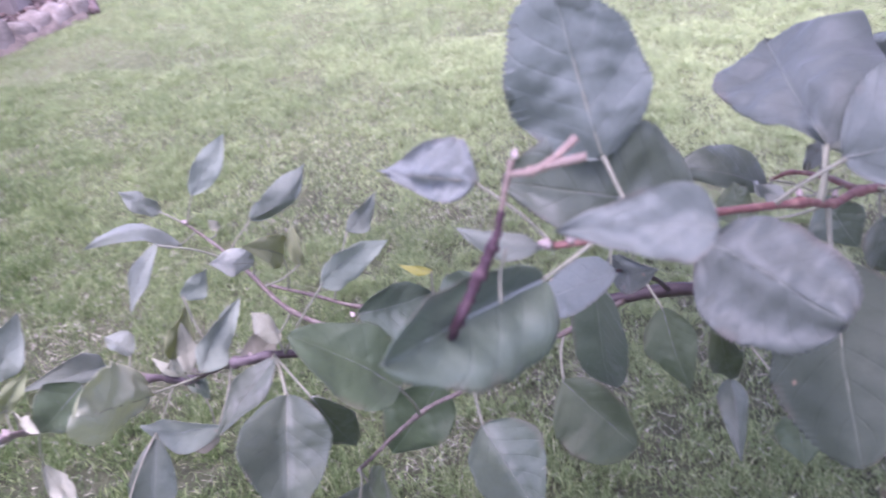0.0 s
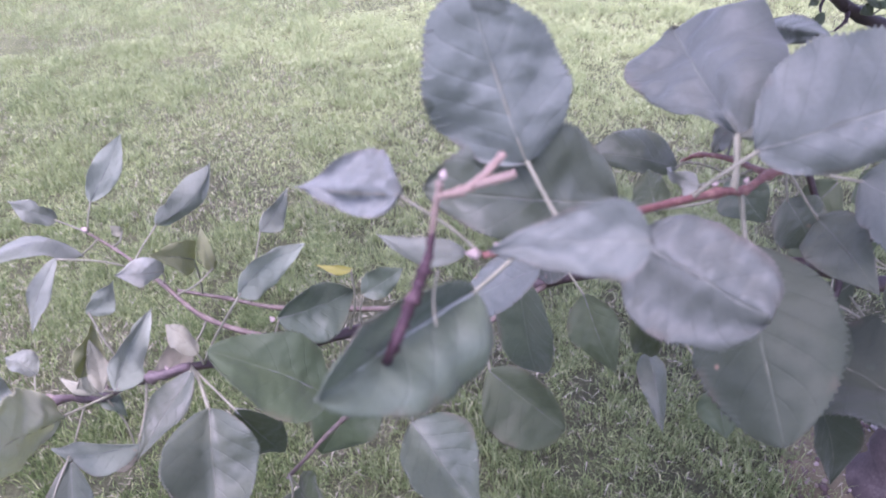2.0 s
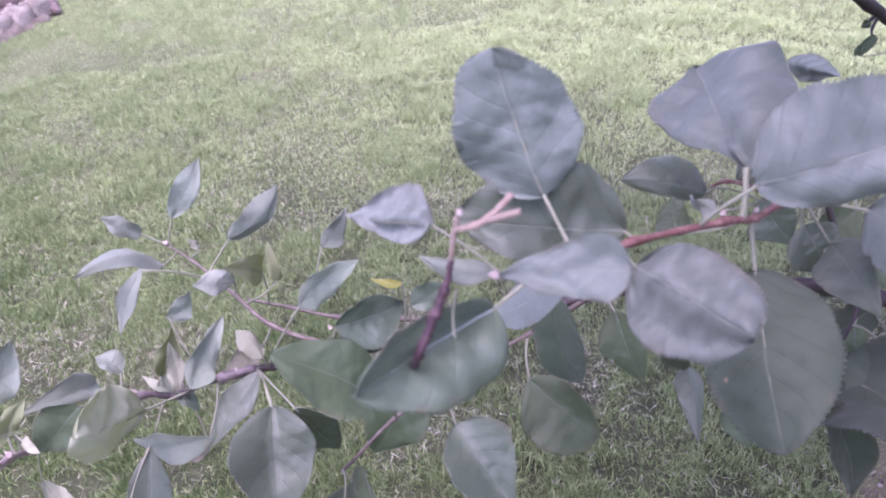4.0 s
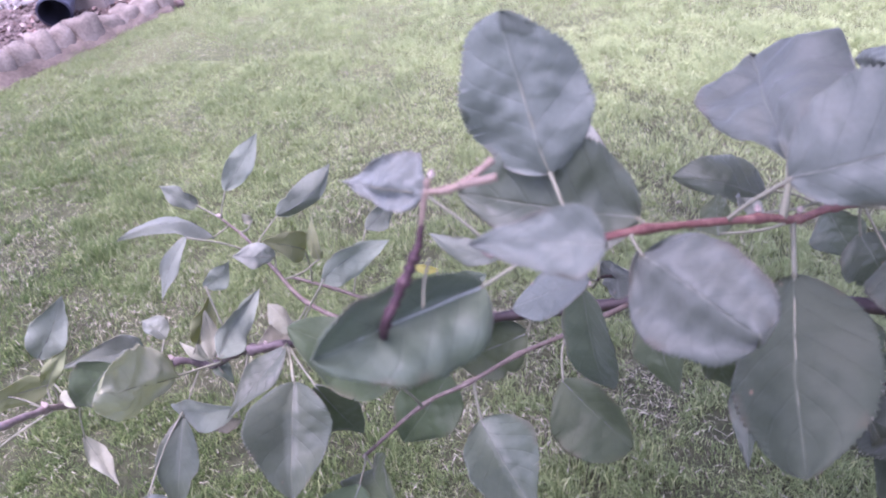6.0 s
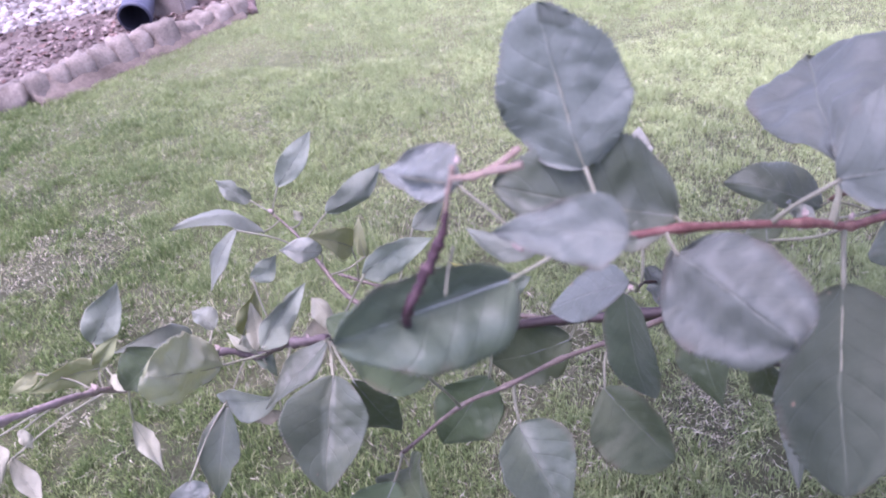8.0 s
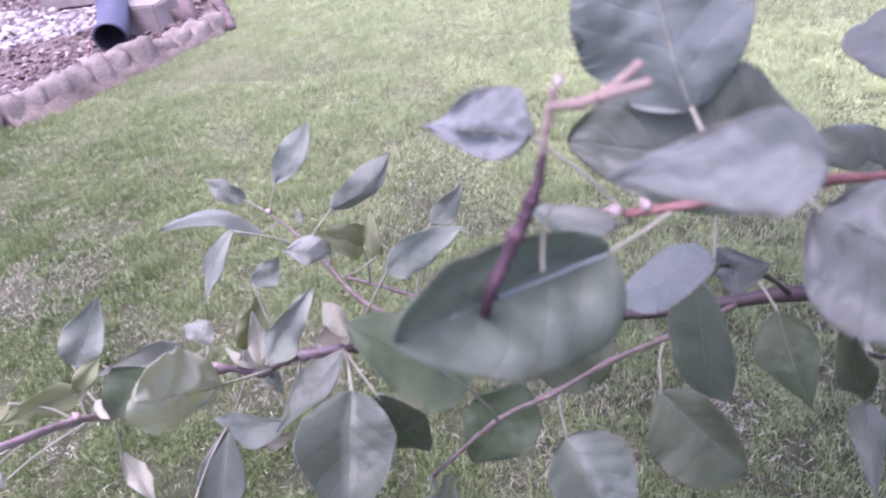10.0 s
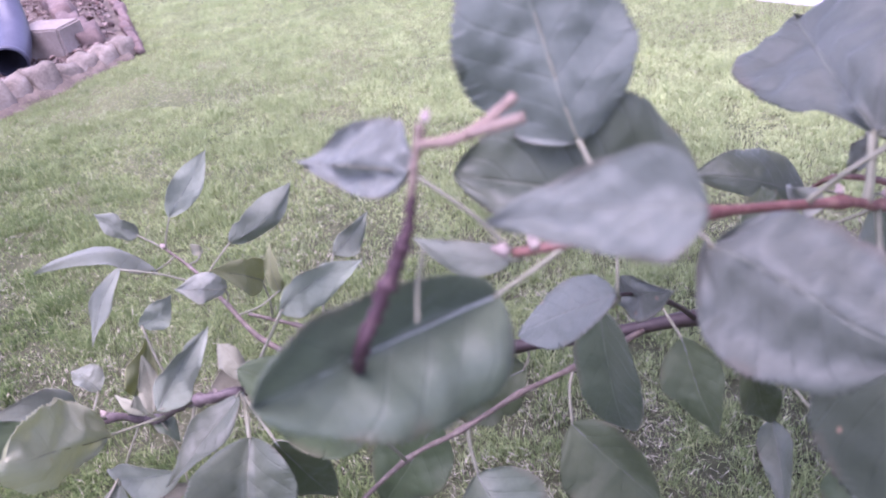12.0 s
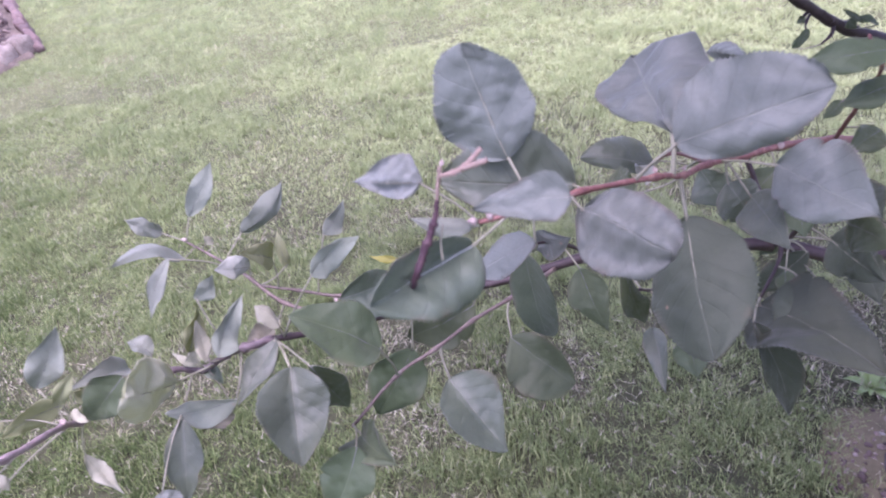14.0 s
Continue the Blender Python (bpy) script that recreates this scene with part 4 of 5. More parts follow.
def bud(at, size, seed, way=(0, 0, 1)):
    """A small pointed bud of overlapping scales."""
    way = Vector(way).normalized()
    side = way.orthogonal().normalized()
    other = way.cross(side)
    bm = bmesh.new()
    rings = []
    for i, (h, r) in enumerate(((-0.9, 0.55), (-0.4, 0.95), (0.15, 1.0), (0.2, 0.9), (0.8, 0.78), (0.85, 0.66), (1.4, 0.42), (1.8, 0.08))):
        ring = []
        for k in range(10):
            a = 2 * math.pi * k / 10
            n = 1 + 0.22 * noise.noise(Vector((math.cos(a), math.sin(a), i * 0.6 + seed)))
            ring.append(bm.verts.new(Vector(at) + (side * math.cos(a) + other * math.sin(a)) * size * r * n + way * size * h))
        rings.append(ring)
    for r, q in zip(rings, rings[1:]):
        for k in range(10):
            bm.faces.new((r[k], r[(k + 1) % 10], q[(k + 1) % 10], q[k]))
    bm.faces.new(rings[0][::-1])
    bm.faces.new(rings[-1])
    part("bud", bm, BUD, tree, "pale downy bud", at=at)


for i, (p, s, way) in enumerate((((-0.180, 0.612, 1.131), 0.0022, (-1, 0.5, 0.4)), ((0.085, 0.286, 1.307), 0.0022, (-1, 0, 0.3)), ((0.094, 0.285, 1.309), 0.0018, (-0.6, 0, 1)),
                                 ((0.0712, 0.2485, 1.3668), 0.0012, (0.3, 0.2, 1)), ((-0.192, 0.476, 1.085), 0.0022, (-0.5, 0, 1)), ((-0.200, 0.474, 1.082), 0.0018, (-1, 0, 0.8)),
                                 ((-0.259, 0.41, 1.104), 0.0024, (-0.4, 0, 1)), ((-0.034, 0.416, 1.033), 0.0017, (-1, -0.5, -0.6)), ((0.133, 0.409, 1.192), 0.002, (-0.5, 0, 1)),
                                 ((0.206, 0.342, 1.283), 0.0016, (-0.3, 0, 1)), ((0.231, 0.358, 1.270), 0.0015, (0.3, 0, 1)), ((-0.028, 0.472, 1.129), 0.0018, (-0.5, 0, 1)),
                                 ((-0.155, 0.480, 1.082), 0.0016, (0.2, 0, 1)), ((0.340, 0.442, 1.2215), 0.0036, (-0.3, -0.4, 1)), ((-0.10, 0.453, 1.117), 0.0014, (-0.3, 0, 1)))):
    bud(p, s, i, way)

LEAF_LOOK = {"u": ((LEAF_UP, LEAF_UNDER), ""), "g": ((LEAF_GREEN, LEAF_UNDER), "dark green leaf"), "p": ((LEAF_UNDER, LEAF_UP), "leaf turned to its pale downy underside"),
             "y": ((LEAF_YELLOW, LEAF_YELLOW), "yellowing leaf"), "c": ((LEAF_CREAM, LEAF_YELLOW), "pale cream-green leaf"), "v": ((LEAF_VERT, LEAF_UNDER), ""), "m": ((LEAF_MID, LEAF_UNDER), "pale grey-green leaf"), "w": ((LEAF_WHITE, LEAF_UNDER), "withered whitish leaf"), "b": ((LEAF_DRY, LEAF_DRY), "dry brown leaf"), "k": ((LEAF_BRIGHT, LEAF_BRIGHT), "bright yellow-green leaf"), "t": ((LEAF_TIP_SHADE, LEAF_UNDER), "large grey-green leaf, its curled tip's shade painted dark"), "l": ((LEAF_PALE, LEAF_UNDER), "pale grey leaf"), "d": ((LEAF_SHADED, LEAF_UNDER), "dark grey-green leaf with shade put into its colour"), "f": ((LEAF_VERT, LEAF_UNDER), "large grey-green leaf folded along a pale midrib")}
leaf_rng = random.Random(21)


def leaf(base, tip, width, normal, fold, arch, kind, blunt=-0.25, late=0.0, lop=None, join=None, crumple=0.0, whole=False, peak=None, roll=(0, 0), droop=0.0, jag=1.4, end=None, rise=None):
    """One apple leaf: a toothed, quilted blade with thickness, its midrib and its stalk to the nearest twig.
    fold, peak, roll, rise, end: one value, or one for each half of the blade (the half towards normal x axis first)."""
    rng = leaf_rng
    base, tip = Vector(base), Vector(tip)
    length = (tip - base).length
    ax = (tip - base).normalized()
    nz = Vector(normal)
    nz = (nz - ax * nz.dot(ax)).normalized()
    sy = nz.cross(ax)
    nu = 68
    small = 1.0 if width < 0.024 else 0.45
    ph, ph2, wave = rng.uniform(0, 6.3), rng.uniform(0, 6.3), rng.uniform(0.6, 1.6) * (1 + 0.6 * (small > 0.5))
    top_at = rng.uniform(0.38, 0.47) + 0.45 * late
    twist = rng.uniform(-1.3, 1.3) * small
    curl = rng.uniform(-0.9, 0.4) * small
    bow = rng.uniform(-0.16, 0.16) * small
    uneven = rng.uniform(-0.16, 0.16)
    lop = uneven if lop is None else lop
    if whole:
        twist, curl, bow = 0.3 * twist, 0.3 * curl, 0.3 * bow
    bites = [(rng.uniform(0.25, 0.9), rng.choice((-1, 1)), rng.uniform(0.02, 0.05), rng.uniform(0.05, 0.18)) for _ in range(rng.choice((0, 1, 1, 2)))]
    bites = [] if whole else bites
    thick = 0.00025
    two = lambda v: v if isinstance(v, (tuple, list)) else (v, v)
    fold, roll = two(fold), two(roll)
    peak = two(top_at if peak is None else peak)
    end = two(max(0.45, 0.98 - 0.30 * blunt) if end is None else end)
    rise = two(0.66 - 0.06 * blunt if rise is None else rise)

    def shape(s, k):
        p = peak[k]
        if s < p:
            return math.sin(math.pi / 2 * s / p) ** rise[k]
        return max(math.cos(math.pi / 2 * (s - p) / (1 - p)), 0.0) ** end[k]

    def place(s, v, edge):
        k = 0 if v > 0 else 1
        sh = shape(s, k)
        step = int(round(s * nu))
        tooth = 1.0
        if edge and step % 2:
            tooth -= jag * (0.030 + 0.05 * abs(noise.noise(Vector((step * 1.7 + ph, v, 2.0)))))
        cut = 1.0
        for at, side, span, deep in bites:
            if v * side > 0:
                cut -= deep * math.exp(-((s - at) / span) ** 2) * abs(v)
        u = width / 2 * sh * abs(v) * (1 + lop * (1 if v > 0 else -1)) * cut * tooth
        u *= 1 + 0.07 * noise.noise(Vector((s * 6 + ph, 3 * k + ph2, 1.0)))
        turn = radians(fold[k] + roll[k] * v * v)
        y = u * math.cos(turn) * (1 if v > 0 else -1)
        z = u * math.sin(turn)
        z += arch * length * 4 * s * (1 - s) - (0.9 * u * u / max(width, 0.001) * 0.5 if fold[k] < 0 else 0.0)
        z -= droop * length * max(0.0, s - 0.45) ** 2 * 3.3
        z += (0.06 if whole else 0.10) * width * wave * math.sin(8.5 * s + ph + 1.6 * v) * v * v * sh
        z += curl * width * (s - 0.35) ** 2 * (1 if s > 0.35 else 0.3)
        # the blade bulges between its side veins
        z += 0.017 * width * (abs(math.sin(math.pi * 6.5 * (s - 0.32 * abs(v)))) - 0.6) * min(1.0, 3 * abs(v)) * (1.15 - abs(v)) * sh
        z += (0.05 + crumple) * width * noise.noise(Vector((s * 3 + ph * 5, v * 1.6 + ph2, 0.0)))
        z += (0.03 + 0.35 * crumple) * width * noise.noise(Vector((s * 8 + ph * 3, v * 3.4 + ph2, 4.0))) * sh
        z += twist * y * (s - 0.4)
        fwd = s * length + (0.012 * length if edge and step % 2 == 0 else 0.0) * sh
        return base + ax * (fwd - 0.05 * length * abs(v) * math.sin(math.pi * s)) + sy * (y + bow * length * math.sin(math.pi * s) * 0.5) + nz * z

    bm = bmesh.new()
    uvl = bm.loops.layers.uv.new("leaf")
    top, low = {}, {}
    cols = (-1.0, -0.93, -0.72, -0.48, -0.22, 0.0, 0.22, 0.48, 0.72, 0.93, 1.0)
    nv = len(cols) - 1
    for i in range(nu + 1):
        s = i / nu
        for j, v in enumerate(cols):
            p = place(s, v, j in (0, nv))
            top[i, j] = bm.verts.new(p)
            low[i, j] = bm.verts.new(p - nz * thick)
    def face(quad, uvs, m):
        f = bm.faces.new(quad)
        f.material_index = m
        for loop, uv in zip(f.loops, uvs):
            loop[uvl].uv = uv
    for i in range(nu):
        for j in range(nv):
            ks = ((i, j), (i + 1, j), (i + 1, j + 1), (i, j + 1))
            uvs = [(a / nu, cols[b]) for a, b in ks]
            for tri in ((0, 1, 2), (0, 2, 3)):
                face([top[ks[q]] for q in tri], [uvs[q] for q in tri], 0)
                face([low[ks[q]] for q in tri[::-1]], [uvs[q] for q in tri[::-1]], 1)
        for j, sign in ((0, 1), (nv, -1)):
            q = [top[i, j], low[i, j], low[i + 1, j], top[i + 1, j]]
            face(q if sign > 0 else q[::-1], [(i / nu, cols[j])] * 4, 0)
    mats, label = LEAF_LOOK[kind]
    blade = part("leaf", bm, mats, tree, label, at=base)
    # midrib, half sunk in the blade
    bm = bmesh.new()
    k = 1.3 if kind == "f" else min(1.0, width / 0.03)
    lift = 0.0006 if kind == "f" else 0.0002 if kind in "cpyl" else -0.00018
    mids = [place(s, 0, False) + nz * lift * k for s in (0.0, 0.15, 0.3, 0.45, 0.6, 0.75)]
    tube(bm, mids, [0.0005 * k, 0.00042 * k, 0.00034 * k, 0.00026 * k, 0.0002 * k, 0.0001 * k], 6, 3)
    part("midrib", bm, RIB[kind], blade, at=base)
    # stalk
    best, near = 9.0, None
    for twig in TWIGS:
        for p, r in twig:
            back = (p - base)
            d = back.length * (1.0 + 0.6 * max(0.0, back.normalized().dot(ax)))
            if d < best:
                best, near = d, p
    start = near if join is None else Vector(join)
    gap = (start - base).length
    stout = max(1.0, width / 0.045)
    bm = bmesh.new()
    tube(bm, [start, start.lerp(base, 0.5) - ax * min(0.06 * gap, 0.003), base + ax * 0.0015], [0.0010 * stout, 0.00075 * stout, 0.0008 * stout], 6, 5)
    part("stalk", bm, STALK, blade, "pale leaf stalk", at=base)


leaf((0.1112, 0.3125, 1.3265), (0.0945, 0.3321, 1.3905), 0.0584, (-0.25, -0.935, 0.25), (-6, -12), 0.04, "t", blunt=1.6, lop=0.09, whole=1, peak=(0.45, 0.46), end=(0.36, 0.60), jag=1.5)
leaf((0.0821, 0.2712, 1.3015), (0.0245, 0.2200, 1.3135), 0.0490, (0.645, -0.60, 0.47), (54, 40), -0.05, "f", blunt=2.6, lop=0.15, join=(0.104, 0.286, 1.307), crumple=0.02, whole=1, peak=(0.36, 0.70), end=(0.60, 0.42), roll=(-30, 0))
leaf((0.1250, 0.2210, 1.3535), (0.0815, 0.2390, 1.3450), 0.0235, (-0.372, -0.55, 0.74), (12, 14), 0.05, "u", blunt=1.6, lop=0.0, crumple=0.06, whole=1, peak=(0.22, 0.16), end=(0.85, 0.90))
leaf((0.1451, 0.2875, 1.3009), (0.1822, 0.2440, 1.2915), 0.0520, (-0.38, -0.48, 0.79), (-4, -14), 0.08, "u", blunt=1.6, lop=-0.06, crumple=0.15, whole=1, peak=(0.50, 0.46), end=(0.28, 0.50), jag=1.3)
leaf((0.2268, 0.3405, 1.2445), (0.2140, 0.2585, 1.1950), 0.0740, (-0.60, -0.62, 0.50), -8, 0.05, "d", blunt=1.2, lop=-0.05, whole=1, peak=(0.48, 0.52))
leaf((0.2255, 0.3640, 1.2930), (0.2290, 0.4580, 1.3075), 0.0960, (-0.587, -0.045, 0.808), (6, 50), 0.03, "u", blunt=1.6, lop=-0.30, crumple=0.08, whole=1, peak=(0.76, 0.70), end=(0.28, 0.38), roll=(0, -115), jag=1.3, rise=(1.5, 0.6))
leaf((0.2100, 0.3205, 1.3115), (0.2962, 0.3090, 1.3375), 0.0590, (-0.199, -0.86, 0.46), (-2, -6), 0.04, "u", blunt=2.4, lop=0.25, crumple=0.06, whole=1, peak=(0.44, 0.55), end=(0.40, 0.75))
leaf((0.2569, 0.4882, 1.1947), (0.1963, 0.4959, 1.2109), 0.0370, (0.103, -0.692, 0.715), (-25, -8), 0.14, "v", blunt=0.8, lop=-0.42, whole=1, jag=1.6)
leaf((0.1485, 0.3122, 1.3018), (0.0708, 0.3217, 1.3153), 0.0526, (-0.034, -0.901, 0.433), 10, 0.04, "v", blunt=1.1, lop=-0.25, crumple=0.06, whole=1)
leaf((0.0608, 0.2993, 1.3289), (0.0216, 0.3148, 1.3292), 0.0270, (-0.307, -0.784, 0.540), (14, -8), 0.06, "l", blunt=0.3, lop=-0.30, crumple=0.24, peak=(0.24, 0.34), end=(1.2, 1.35))
leaf((0.0877, 0.3286, 1.2746), (0.0490, 0.3504, 1.2755), 0.0138, (-0.36, -0.76, 0.54), -5, 0.08, "m")
leaf((0.1306, 0.3648, 1.2297), (0.0875, 0.3774, 1.2010), 0.0310, (0.197, -0.524, 0.829), (4, -8), 0.06, "u", blunt=0.6, lop=-0.10, whole=1, peak=(0.6, 0.42))
leaf((0.1470, 0.4480, 1.1600), (0.1670, 0.4110, 1.1930), 0.0270, (-0.70, -0.50, 0.50), (30, -10), 0.1, "u", crumple=0.1)
leaf((0.1300, 0.4146, 1.1840), (0.1460, 0.4348, 1.0759), 0.0385, (-0.348, -0.909, -0.230), 22, 0.06, "v", blunt=0.5, whole=1, peak=(0.42, 0.36), end=(0.5, 0.62), rise=(0.42, 0.42))
leaf((0.1157, 0.4515, 1.0680), (0.1640, 0.4190, 1.0290), 0.0590, (-0.129, -0.827, 0.547), 26, 0.05, "g", blunt=0.9, lop=-0.25, join=(0.121, 0.479, 1.089), whole=1, peak=(0.42, 0.5), end=(0.7, 0.45))
leaf((0.0555, 0.4230, 1.0605), (0.0935, 0.3690, 1.0170), 0.0700, (-0.15, -0.50, 0.80), (22, 48), 0.04, "v", blunt=0.4, lop=0.0, join=(0.0523, 0.438, 1.0853), whole=1, peak=(0.32, 0.42), end=(1.25, 0.6), jag=1.3)
leaf((0.0266, 0.4875, 1.0438), (-0.0188, 0.4687, 0.9809), 0.0564, (-0.030, -0.952, 0.305), 8, 0.05, "g", blunt=0.4)
leaf((0.0916, 0.5086, 1.0651), (0.0213, 0.5169, 1.0320), 0.0543, (-0.266, -0.903, 0.337), 8, 0.06, "g", blunt=0.5)
leaf((-0.0693, 0.4120, 1.1165), (-0.0715, 0.3560, 1.0605), 0.0720, (0.06, -0.66, 0.74), (24, 48), 0.05, "v", blunt=0.8, lop=-0.06, whole=1, jag=1.3)
leaf((-0.0509, 0.4012, 1.1224), (-0.0358, 0.4308, 1.0408), 0.0330, (0.369, -0.893, -0.256), 8, 0.05, "g", whole=1)
leaf((0.0085, 0.3815, 1.1435), (-0.0500, 0.3846, 1.1900), 0.0570, (0.483, -0.439, 0.758), (24, 18), 0.06, "g", blunt=1.2, join=(0.012, 0.432, 1.067), whole=1, jag=1.3)
leaf((-0.0292, 0.4116, 1.0240), (-0.0005, 0.3566, 1.0440), 0.0462, (-0.525, 0.036, 0.851), 36, 0.08, "g", blunt=0.5)
leaf((-0.0291, 0.3767, 1.0490), (-0.0588, 0.3490, 1.0049), 0.0473, (0.157, -0.880, 0.448), 10, 0.06, "g", blunt=0.5)
leaf((-0.1688, 0.6136, 1.1555), (-0.1411, 0.6560, 1.1895), 0.0250, (0.45, -0.86, 0.25), 10, 0.04, "m", whole=1)
leaf((-0.2034, 0.6246, 1.1358), (-0.2385, 0.6274, 1.1544), 0.0227, (-0.006, -0.991, 0.136), 8, 0.06, "m")
leaf((-0.1175, 0.5864, 1.1434), (-0.0682, 0.6249, 1.1665), 0.0282, (0.592, -0.802, 0.076), -16, 0.16, "m", peak=0.40, droop=0.12)
leaf((-0.1596, 0.6303, 1.1105), (-0.1676, 0.6306, 1.1204), 0.0094, (0.431, -0.822, 0.372), 5, 0.05, "w")
leaf((-0.1801, 0.5867, 1.1244), (-0.2045, 0.4925, 1.1915), 0.0355, (0.551, 0.388, 0.739), -10, 0.13, "m", lop=-0.1, whole=1)
leaf((-0.1693, 0.5236, 1.1693), (-0.1974, 0.5051, 1.1204), 0.0184, (-0.294, -0.826, 0.481), 15, 0.05, "m")
leaf((-0.2734, 0.4344, 1.0967), (-0.2569, 0.4542, 1.1200), 0.0156, (0.535, -0.792, 0.295), 20, 0.08, "y")
leaf((-0.0922, 0.4898, 1.0970), (-0.1212, 0.4669, 1.0953), 0.0232, (0.277, -0.417, 0.866), 14, 0.1, "b")
leaf((-0.1649, 0.4890, 1.0664), (-0.1475, 0.4758, 1.0570), 0.0152, (0.298, -0.255, 0.920), 16, 0.12, "v")
leaf((-0.2639, 0.4378, 1.0911), (-0.2494, 0.4268, 1.0835), 0.0104, (-0.181, -0.706, 0.684), 12, 0.1, "w")
leaf((-0.2571, 0.4551, 1.0857), (-0.2622, 0.4485, 1.1009), 0.0169, (0.916, -0.372, 0.147), 14, 0.1, "y")
leaf((-0.0734, 0.5405, 1.1268), (-0.0764, 0.5493, 1.1605), 0.0140, (-0.068, -0.966, 0.248), 20, 0.1, "y")
leaf((-0.1041, 0.5266, 1.1430), (-0.1323, 0.5103, 1.1579), 0.0221, (0.543, -0.831, 0.119), 5, 0.08, "p")
leaf((-0.0894, 0.5564, 1.1267), (-0.1050, 0.5120, 1.1678), 0.0280, (0.961, -0.262, 0.082), 10, 0.08, "y")
leaf((-0.0329, 0.4157, 1.1994), (0.0077, 0.4546, 1.2005), 0.0246, (0.668, -0.704, 0.242), 12, -0.12, "m")
leaf((-0.0388, 0.5708, 1.1347), (-0.0174, 0.6114, 1.1444), 0.0219, (0.796, -0.500, 0.340), 10, 0.06, "m")
leaf((-0.0244, 0.4697, 1.1307), (0.0305, 0.4916, 1.1245), 0.0454, (0.383, -0.874, 0.299), 22, 0.06, "v", blunt=0.5)
leaf((0.0334, 0.4913, 1.1229), (0.0650, 0.5005, 1.1336), 0.0240, (0.101, -0.882, 0.460), 10, 0.06, "v")
leaf((0.0303, 0.4913, 1.1467), (0.0056, 0.4947, 1.1533), 0.0069, (0.100, -0.688, 0.719), 5, 0.04, "k")
leaf((-0.0763, 0.4482, 1.1298), (-0.0967, 0.4694, 1.1420), 0.0171, (0.258, -0.283, 0.924), -15, 0.12, "b")
leaf((-0.1301, 0.4361, 1.1195), (-0.1110, 0.4954, 1.1356), 0.0270, (0.800, -0.383, 0.461), 20, -0.08, "m")
leaf((-0.1510, 0.4630, 1.0937), (-0.1525, 0.4790, 1.1306), 0.0155, (0.680, -0.663, 0.314), 12, -0.1, "w")
leaf((-0.1640, 0.4800, 1.0780), (-0.1690, 0.4850, 1.1030), 0.0075, (0.30, -0.90, 0.25), 24, 0.06, "w")
leaf((-0.1665, 0.4800, 1.0770), (-0.1850, 0.4830, 1.0950), 0.0080, (0.20, -0.85, 0.45), 20, 0.08, "w")
leaf((-0.1687, 0.4801, 1.0951), (-0.1506, 0.4911, 1.1381), 0.0221, (0.508, -0.861, 0.004), 26, 0.08, "y")
leaf((-0.1449, 0.4772, 1.1533), (-0.1270, 0.4988, 1.1599), 0.0189, (0.713, -0.661, 0.234), 10, 0.08, "m")
leaf((-0.2190, 0.5199, 1.0673), (-0.2418, 0.5319, 1.0793), 0.0240, (0.398, -0.151, 0.905), 20, 0.14, "m")
leaf((-0.1800, 0.4520, 1.0875), (-0.1865, 0.3785, 1.1450), 0.0560, (0.935, -0.24, -0.20), -4, 0.03, "c", blunt=0.6, lop=-0.05, join=(-0.150, 0.474, 1.081), whole=1, peak=(0.55, 0.68), end=(0.5, 0.40), crumple=0.08)
leaf((-0.2559, 0.5409, 1.0413), (-0.2660, 0.4488, 1.1047), 0.0261, (0.857, 0.226, 0.464), 14, 0.1, "m")
leaf((-0.2037, 0.4233, 1.1293), (-0.2502, 0.4258, 1.0851), 0.0373, (-0.258, -0.941, 0.219), 10, 0.06, "g")
leaf((-0.2688, 0.4374, 1.0988), (-0.2978, 0.3926, 1.1130), 0.0246, (0.845, -0.532, 0.050), 10, -0.1, "y")
leaf((-0.3167, 0.4890, 1.0784), (-0.2803, 0.5060, 1.1323), 0.0337, (0.42, -0.76, 0.40), 14, 0.06, "m")
leaf((-0.2995, 0.4734, 1.0003), (-0.2680, 0.4452, 0.9663), 0.0195, (0.655, -0.159, 0.739), 15, -0.16, "w")
leaf((-0.3281, 0.3758, 1.0635), (-0.2946, 0.3509, 1.0433), 0.0176, (0.541, 0.048, 0.840), 12, -0.14, "w")
leaf((-0.3276, 0.3686, 1.0906), (-0.3114, 0.3450, 1.0709), 0.0130, (0.757, -0.025, 0.653), 12, 0.14, "w")
leaf((-0.3137, 0.3818, 1.0872), (-0.3060, 0.3752, 1.0735), 0.0109, (0.328, -0.766, 0.553), 12, 0.12, "w")
leaf((-0.3073, 0.4162, 1.1133), (-0.3222, 0.3964, 1.1101), 0.0115, (0.511, -0.496, 0.702), 12, 0.1, "y")
leaf((-0.1885, 0.4540, 1.0413), (-0.1963, 0.4042, 0.9830), 0.0379, (0.135, -0.762, 0.633), 26, 0.06, "v")
leaf((-0.1229, 0.4213, 1.0841), (-0.2143, 0.4861, 1.0241), 0.0295, (-0.571, -0.821, -0.016), 10, 0.08, "m")
leaf((-0.0811, 0.4406, 1.1239), (-0.1115, 0.3843, 1.1120), 0.0253, (0.061, -0.237, 0.970), 15, -0.08, "v")
leaf((-0.1455, 0.4622, 1.0271), (-0.1725, 0.4554, 1.0219), 0.0132, (0.159, -0.916, 0.367), 10, 0.06, "b")
leaf((-0.2085, 0.4001, 1.0125), (-0.1998, 0.3835, 0.9942), 0.0335, (0.426, -0.561, 0.710), 10, 0.06, "u", join=(-0.1885, 0.4560, 1.0450))
leaf((0.2959, 0.3629, 1.2569), (0.3355, 0.3029, 1.2443), 0.0618, (-0.463, -0.465, 0.754), 14, 0.06, "u")
